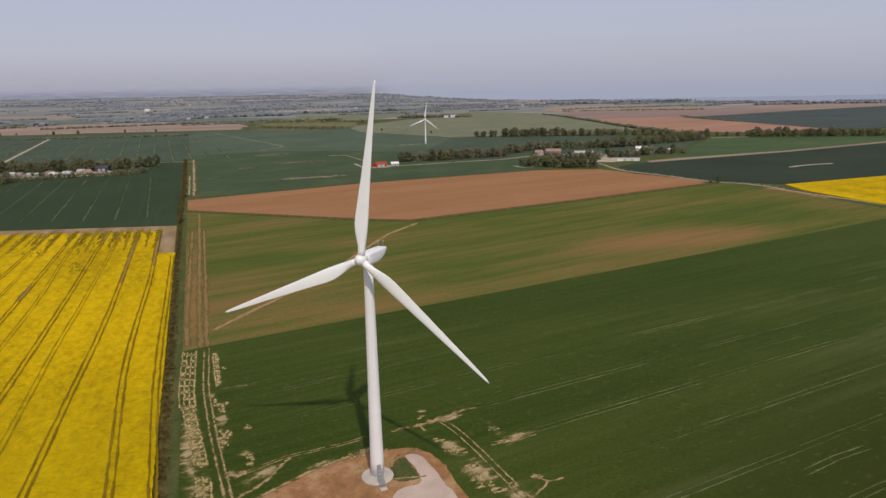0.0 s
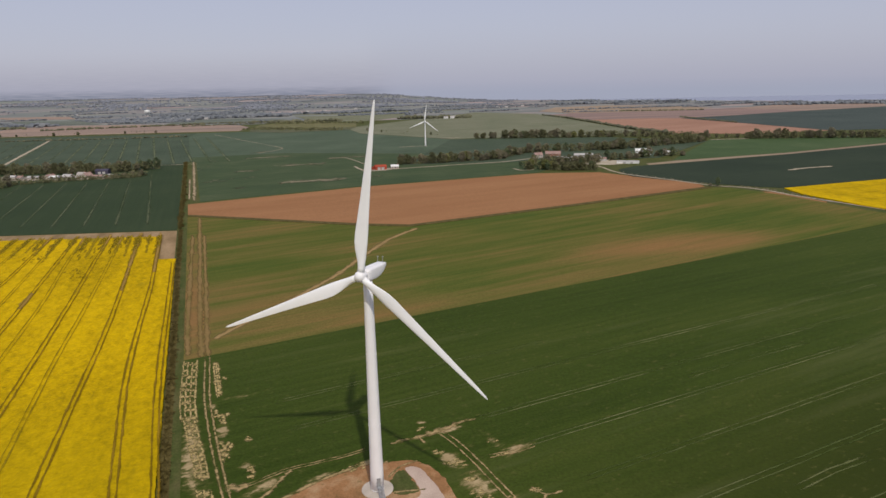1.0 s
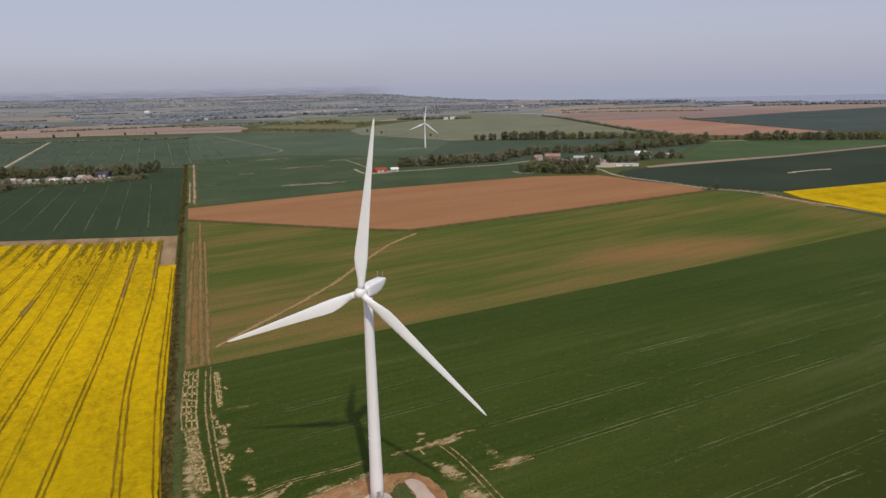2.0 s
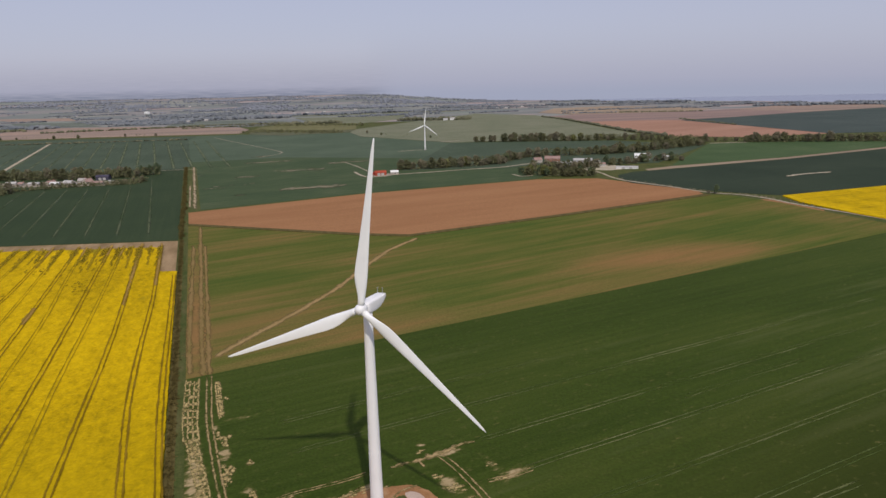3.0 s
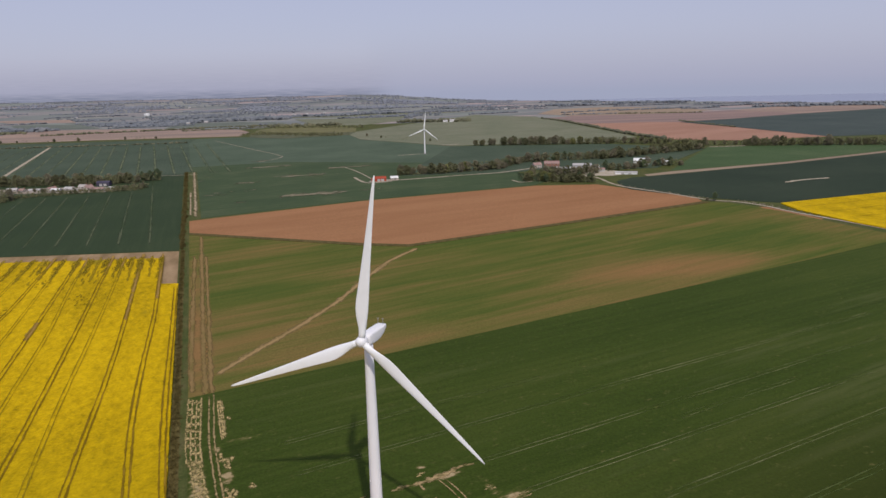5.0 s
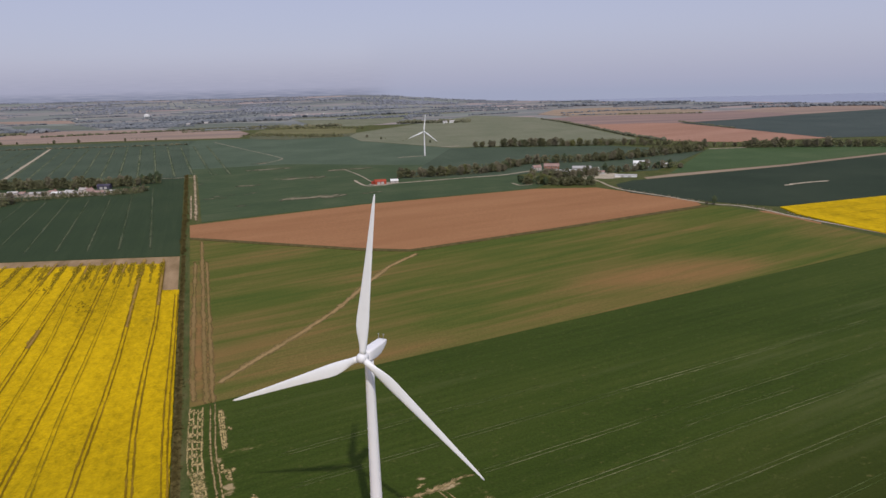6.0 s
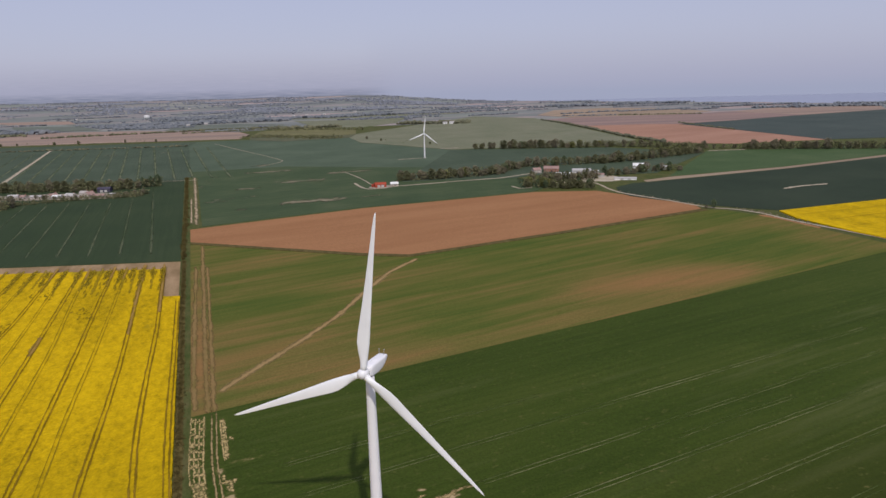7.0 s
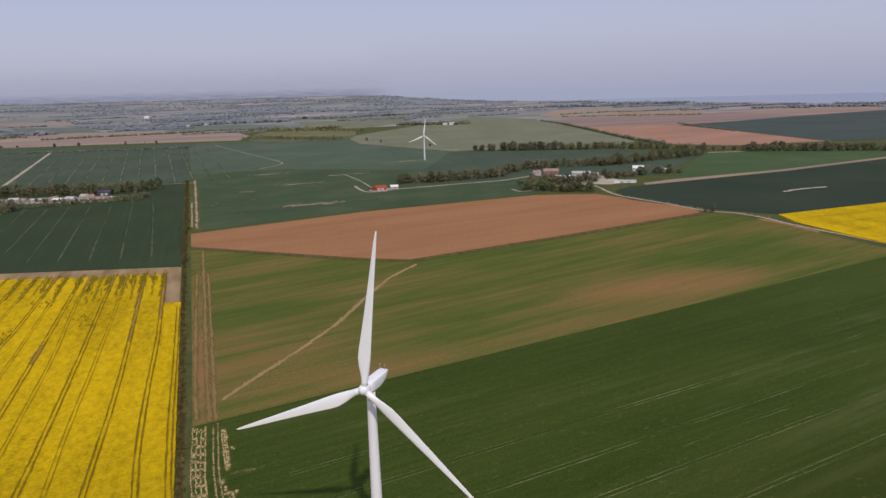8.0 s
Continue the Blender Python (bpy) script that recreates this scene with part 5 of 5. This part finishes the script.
for cx, cy, rx, ry, n in ((-1090, 2640, 90, 60, 170), (-1230, 3250, 200, 110, 330), (-780, 2950, 160, 50, 260), (-1700, 3160, 60, 40, 90), (-1310, 2600, 80, 35, 130), (-1520, 2200, 45, 22, 70),
                           (-110, 3010, 250, 22, 220), (-940, 3560, 150, 140, 260), (-400, 3560, 200, 100, 300), (-2500, 4300, 300, 90, 260), (-1900, 4000, 300, 80, 260), (-1350, 4300, 300, 70, 260), (-700, 4300, 300, 80, 300), (-200, 4100, 220, 80, 240)):
    for i in range(n):
        x, y = rng.gauss(cx, rx * 0.6), min(4880, rng.gauss(cy, ry * 0.6))
        s = rng.uniform(4.5, 8.5)
        far.append((x, y, gz(x, y) + s * 0.4, s * 1.1, s * 0.75))
for i in range(30000):
    y = 2150 + 2720 * rng.random() ** 0.9
    x = rng.uniform(-0.82, 0.52) * y
    dense = noise.noise((x / 420, y / 190, 5.0)) + 0.45 * noise.noise((x / 130, y / 60, 9.0))
    if dense < 0.24 or coast(x, y) > -20 or (y < 2450 and -560 < x) or (x > 150 and y < 2950) or (x > 1000 and dense < 0.45) or any(inside(x, y, c) for c in OPEN_LAND):
        continue
    s = rng.uniform(3.5, 7.5)
    far.append((x, y, gz(x, y) + s * 0.4, s * 1.1, s * 0.65))
scrub = []
for i in range(420):
    t = rng.random()
    x, y = -545 + 300 * t + rng.gauss(0, 14), 1790 - 170 * t + rng.gauss(0, 26)
    s = rng.uniform(1.8, 4.5)
    scrub.append((x, y, gz(x, y) + s * 0.5, s * 1.2, s * 0.7))
for i in range(120):
    t = rng.random()
    x, y = -560 + 330 * t + rng.gauss(0, 10), 2080 - 140 * t + rng.gauss(0, 20)
    s = rng.uniform(2.5, 6.0)
    scrub.append((x, y, gz(x, y) + s * 0.5, s * 1.2, s * 0.7))
ob = new("scrub", spray_mesh("scrub", scrub, M_UNDER, 12, 11))
tagged(ob, "olive-brown scrub round a far yellow-green field", "shrubs", kind="stuff")
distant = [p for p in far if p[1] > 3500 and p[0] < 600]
near_hedges = [p for p in far if p[1] < 2250]
far = [p for p in far if not (p[1] > 3500 and p[0] < 600) and p[1] >= 2250]
ob = new("field_hedges", clump_mesh("field_hedges", near_hedges, M_HEDGE, 12))
tagged(ob, "dark olive hedges between the far fields", "hedge", kind="stuff")
# the farthest woods carry still more haze in their colour
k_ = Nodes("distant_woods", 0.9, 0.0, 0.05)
M_HAZED_WOOD_FAR = k_.done(k_.ramp(k_.geo.outputs["Random Per Island"], [(0.0, (0.1736, 0.1882, 0.2184)), (1.0, (0.2296, 0.2408, 0.2688))]))
ob = new("distant_woods", clump_mesh("distant_woods", distant, M_HAZED_WOOD_FAR, 10))
tagged(ob, "woods on the distant rise, painted blue-grey for haze", "woods", kind="stuff")
ob = new("far_woods", clump_mesh("far_woods", far, M_HAZED_WOOD, 9))
tagged(ob, "far hedgerows and small woods across the plain, their colour greyed for haze", "woods", kind="stuff")

# ---- buildings ----
M_BRICK = soil("brick_wall", (0.26, 0.13, 0.09), (0.36, 0.19, 0.13), 0.5)
M_PINK_ROOF = soil("weathered_pantiles", (0.272, 0.176, 0.152), (0.360, 0.248, 0.216), 0.8)
M_RED_CLAD = soil("red_cladding", (0.306, 0.053, 0.031), (0.383, 0.081, 0.047), 1.2)
M_WHITE_CLAD = soil("white_sheeting", (0.68, 0.68, 0.66), (0.80, 0.80, 0.78), 1.5)
M_GREY_CLAD = soil("grey_sheeting", (0.36, 0.35, 0.34), (0.50, 0.48, 0.46), 1.5)
M_DARK_CLAD = soil("dark_sheeting", (0.055, 0.05, 0.075), (0.085, 0.08, 0.11), 1.5)
M_RENDER = soil("cream_render", (0.426, 0.377, 0.328), (0.525, 0.467, 0.410), 1.2)
M_FAR_WALL = soil("dull_render", (0.34, 0.31, 0.29), (0.44, 0.40, 0.37), 1.2)
gl = Nodes("window_glass", 0.08, 0.0, 0.5)
M_GLASS = gl.done((0.03, 0.035, 0.04))


def gable(bm, w, d, eaves, ridge, over=0.0, thick=0.0):
    """A long house body or, with thick, its roof. The ridge runs along x."""
    if not thick:
        pts = [(-d / 2, -0.3), (d / 2, -0.3), (d / 2, eaves), (0, ridge), (-d / 2, eaves)]
    else:
        k = over * (ridge - eaves) / (d / 2)
        pts = [(-d / 2 - over, eaves - k), (0, ridge), (d / 2 + over, eaves - k), (d / 2 + over, eaves - k + thick), (0, ridge + thick), (-d / 2 - over, eaves - k + thick)]
    ends = [[bm.verts.new((s * (w / 2 + over), y, z)) for y, z in pts] for s in (-1, 1)]
    n = len(pts)
    for i in range(n):
        bm.faces.new((ends[0][i], ends[0][(i + 1) % n], ends[1][(i + 1) % n], ends[1][i]))
    bm.faces.new(list(reversed(ends[0])))
    bm.faces.new(ends[1])
    bmesh.ops.recalc_face_normals(bm, faces=bm.faces)


def building(name, label, category, x, y, turn, w, d, eaves, ridge, wall, roof, windows=0, doors=1, chimneys=0, group="farm buildings"):
    ob = thing(name, label, category, group, Matrix.Translation((x, y, gz(x, y))) @ pose(0, 0, 0, 0, 0, turn))
    bm = bmesh.new()
    gable(bm, w, d, eaves, ridge)
    part("wall", bm, wall, ob)
    bm = bmesh.new()
    gable(bm, w, d, eaves, ridge, 0.35, 0.2)
    rf = part("roof", bm, roof, ob)
    for i in range(windows):
        for z in ((1.0, 3.4) if eaves > 4.5 and category == "house" else (1.0,)):
            px = (i + 0.5) / windows * w * 0.9 - w * 0.45
            bm = bmesh.new()
            box(bm, px - 0.6, px + 0.6, -d / 2 - 0.08, -d / 2 + 0.1, z, z + 1.2, 0.03)
            win = part("window", bm, M_WHITE_CLAD, ob, "white framed window")
            bm = bmesh.new()
            box(bm, px - 0.5, px + 0.5, -d / 2 - 0.1, -d / 2 - 0.07, z + 0.1, z + 1.1)
            part("pane", bm, M_GLASS, win)
    for i in range(doors):
        px = (i + 1) / (doors + 1) * w - w / 2 + (0.9 if windows else 0)
        hw, hh = (0.5, 2.1) if category == "house" else (1.9, min(3.6, eaves - 0.4))
        bm = bmesh.new()
        box(bm, px - hw, px + hw, -d / 2 - 0.06, -d / 2 + 0.1, 0, hh, 0.02)
        part("door", bm, M_DARK_CLAD if category == "house" else M_GREY_CLAD, ob)
    for i in range(chimneys):
        px = (-1 if i else 1) * w * 0.42
        bm = bmesh.new()
        box(bm, px - 0.45, px + 0.45, -0.45, 0.45, ridge - 0.8, ridge + 1.3, 0.04)
        part("chimney", bm, M_BRICK, rf)
    return ob


building("barn", "long barn clad in bright red sheeting beside the lane", "barn", -62, 708, 14, 15, 9, 4.2, 6.4, M_RED_CLAD, M_RED_CLAD, 0, 2)
building("shed", "low red lean-to shed beside the red barn", "shed", -71, 712, 100, 8, 6, 2.6, 3.6, M_RED_CLAD, M_RED_CLAD, 0, 1)
building("house", "cream rendered cottage with pale sheet roof beside the lane", "house", -44, 718, 10, 10, 7, 3.0, 5.0, M_RENDER, M_WHITE_CLAD, 3, 1, 1)
building("barn", "broad white-roofed farm barn among trees", "barn", 190, 738, -8, 26, 15, 4.2, 7.2, M_GREY_CLAD, M_WHITE_CLAD, 0, 2)
building("barn", "grey sheeted farm building behind the white barn", "barn", 220, 776, -6, 26, 11, 4.6, 6.8, M_GREY_CLAD, M_GREY_CLAD, 0, 2)
building("farmhouse", "brick farmhouse with weathered pink pantile roof", "house", 182, 806, -10, 22, 10, 4.8, 8.0, M_BRICK, M_PINK_ROOF, 5, 1, 2)
building("house", "small brick house with pale gable beside the lane", "house", 158, 792, 20, 12, 8, 5.0, 8.0, M_RENDER, M_PINK_ROOF, 3, 1, 1)
building("shed", "long low white shed beside the farm road", "shed", 262, 700, -12, 28, 6, 2.6, 3.6, M_WHITE_CLAD, M_GREY_CLAD, 0, 2)
building("shed", "low grey shed in the farmyard", "shed", 232, 735, -5, 20, 8, 3.6, 5.0, M_GREY_CLAD, M_PINK_ROOF, 0, 1)
building("barn", "white arched-roof barn among bushes", "barn", 312, 800, -15, 22, 13, 5.5, 8.6, M_WHITE_CLAD, M_WHITE_CLAD, 0, 1)
building("shed", "bright white shed near the grass field", "shed", 344, 788, -12, 13, 9, 4.8, 6.6, M_WHITE_CLAD, M_WHITE_CLAD, 0, 1)
building("shed", "small white garden shed beside the lane", "shed", 240, 772, 0, 7, 5, 2.8, 4.2, M_WHITE_CLAD, M_WHITE_CLAD, 0, 1)
for bx, by, turn, w_, d_, top, roof_, wall_, lab in (
        (-560, 722, 10, 13, 8, 4.6, M_GREY_CLAD, M_RENDER, "cream bungalow with a grey roof in the west farm"),
        (-541, 714, -20, 9, 7, 4.8, M_PINK_ROOF, M_FAR_WALL, "small dull house with pink pantiles in the west farm"),
        (-523, 712, 4, 14, 7, 4.2, M_GREY_CLAD, M_FAR_WALL, "long shed with a grey roof in the west farm"),
        (-506, 720, 70, 12, 7, 5.0, M_PINK_ROOF, M_RENDER, "cream house with pink pantiles in the west farm"),
        (-493, 708, 2, 11, 8, 4.4, M_WHITE_CLAD, M_GREY_CLAD, "grey cattle shed with a white roof in the west farm"),
        (-478, 714, -10, 13, 9, 5.2, M_GREY_CLAD, M_RENDER, "cream house with a grey roof in the west farm"),
        (-462, 704, 12, 10, 6, 3.8, M_FAR_WALL, M_BRICK, "low brick shed with a pale roof in the west farm"),
        (-455, 718, 74, 12, 8, 6.2, M_PINK_ROOF, M_RENDER, "cream house with pink pantiles in the west farm"),
        (-436, 704, 8, 16, 7, 4.4, M_PINK_ROOF, M_FAR_WALL, "dull shed with pink roof in the west farm"),
        (-420, 712, -14, 9, 6, 4.0, M_GREY_CLAD, M_BRICK, "brick shed with a grey roof in the west farm"),
        (-468, 730, -12, 12, 7, 5.6, M_FAR_WALL, M_RENDER, "cream house with a pale roof in the west farm"),
        (-600, 716, 15, 14, 8, 4.8, M_GREY_CLAD, M_FAR_WALL, "dull bungalow at the end of the west farm")):
    house = "house" in lab or "bungalow" in lab
    building("house" if house else "shed", lab, "house" if house else "shed", bx, by, turn, w_, d_, 2.8, top, wall_, roof_, 4 if house else 0, 1, 1 if house else 0, "west farm buildings")
building("barn", "tall dark purple-grey barn before the west tree belt", "barn", -450, 750, 4, 17, 9, 5.0, 7.0, M_DARK_CLAD, M_DARK_CLAD, 0, 2, 0, "west farm buildings")
building("house", "far white house before a small wood", "house", 60, 2078, 0, 18, 9, 5, 9, M_WHITE_CLAD, M_GREY_CLAD, 3, 1, 1, "far houses")
building("house", "far white house before a small wood", "house", 36, 2072, 8, 14, 9, 5, 8, M_WHITE_CLAD, M_GREY_CLAD, 3, 1, 1, "far houses")
for bx, by in ((-1100, 2620), (-1040, 2640), (-960, 2625), (-1190, 2630), (-850, 2690), (-1225, 2600), (-1010, 2560), (-700, 3120), (-640, 3140), (-560, 3180), (-1900, 3360), (-1300, 3300), (290, 3000), (330, 2990), (420, 3120), (-420, 3300), (-1050, 3600), (-1500, 3900)):
    building("house", "far pale house of a village among trees", "house", bx, by, 10, 14, 8, 4.2, 7, M_FAR_WALL, M_GREY_CLAD, 3, 1, 1, "far houses")


def water_tower(x, y):
    ob = thing("water_tower", "white water tower over a wooded village", "tower", "", Matrix.Translation((x, y, gz(x, y))))
    bm = bmesh.new()
    loft(bm, tube_rings([(5.0, -0.5), (3.4, 6), (3.0, 20), (3.6, 27)], 24))
    part("shaft", bm, M_GREY_CLAD, ob, "", True)
    bm = bmesh.new()
    loft(bm, tube_rings([(3.6, 26.5), (11, 32), (12, 34), (12, 41), (11.4, 42), (2, 44)], 32))
    part("tank", bm, M_WHITE_CLAD, ob, "broad white tank")


water_tower(-1245, 2721)

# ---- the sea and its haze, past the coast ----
# sea painted in the haze's pale blue, so its far edge melts away
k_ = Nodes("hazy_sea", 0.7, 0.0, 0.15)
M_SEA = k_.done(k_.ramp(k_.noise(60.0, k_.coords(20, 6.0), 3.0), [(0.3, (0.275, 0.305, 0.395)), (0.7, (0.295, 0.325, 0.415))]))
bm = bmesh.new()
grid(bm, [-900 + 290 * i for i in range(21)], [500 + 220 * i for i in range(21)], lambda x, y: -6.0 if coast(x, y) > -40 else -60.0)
structure("water", bm, M_SEA, "calm sea beyond the coast, coloured pale grey-blue to match the haze", "sea")

# glowing sheet: haze and blurred far land painted on, thinning out upwards
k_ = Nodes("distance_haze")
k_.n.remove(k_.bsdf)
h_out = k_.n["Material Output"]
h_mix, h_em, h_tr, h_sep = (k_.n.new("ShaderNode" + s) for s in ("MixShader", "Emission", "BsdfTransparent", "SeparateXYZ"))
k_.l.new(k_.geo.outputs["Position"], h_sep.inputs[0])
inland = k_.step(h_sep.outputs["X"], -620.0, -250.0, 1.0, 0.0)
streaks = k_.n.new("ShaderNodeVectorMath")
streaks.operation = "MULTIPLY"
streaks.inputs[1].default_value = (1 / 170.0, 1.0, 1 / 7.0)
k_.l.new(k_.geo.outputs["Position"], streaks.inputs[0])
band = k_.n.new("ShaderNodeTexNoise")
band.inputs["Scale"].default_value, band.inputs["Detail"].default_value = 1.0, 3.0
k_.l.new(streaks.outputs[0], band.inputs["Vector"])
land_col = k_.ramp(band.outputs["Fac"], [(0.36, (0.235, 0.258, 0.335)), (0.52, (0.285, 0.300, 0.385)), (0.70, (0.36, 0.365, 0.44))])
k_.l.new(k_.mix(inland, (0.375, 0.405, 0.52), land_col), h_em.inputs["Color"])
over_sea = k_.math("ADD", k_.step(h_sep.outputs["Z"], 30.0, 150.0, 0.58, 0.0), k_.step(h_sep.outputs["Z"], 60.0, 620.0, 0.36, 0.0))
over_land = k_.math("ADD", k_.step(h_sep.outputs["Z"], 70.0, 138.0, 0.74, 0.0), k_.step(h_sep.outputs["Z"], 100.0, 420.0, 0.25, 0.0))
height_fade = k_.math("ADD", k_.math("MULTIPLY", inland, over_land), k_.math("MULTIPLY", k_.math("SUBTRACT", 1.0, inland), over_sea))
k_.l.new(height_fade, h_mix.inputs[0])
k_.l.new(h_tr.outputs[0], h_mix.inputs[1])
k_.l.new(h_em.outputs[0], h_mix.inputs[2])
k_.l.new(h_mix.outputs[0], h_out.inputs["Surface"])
M_HAZE = k_.mat
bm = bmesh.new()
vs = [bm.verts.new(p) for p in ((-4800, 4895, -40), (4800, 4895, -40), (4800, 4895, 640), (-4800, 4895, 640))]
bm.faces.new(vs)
ob = structure("backdrop", bm, M_HAZE, "glowing sheet painted with pale blue haze over the far sea and plain", "haze")
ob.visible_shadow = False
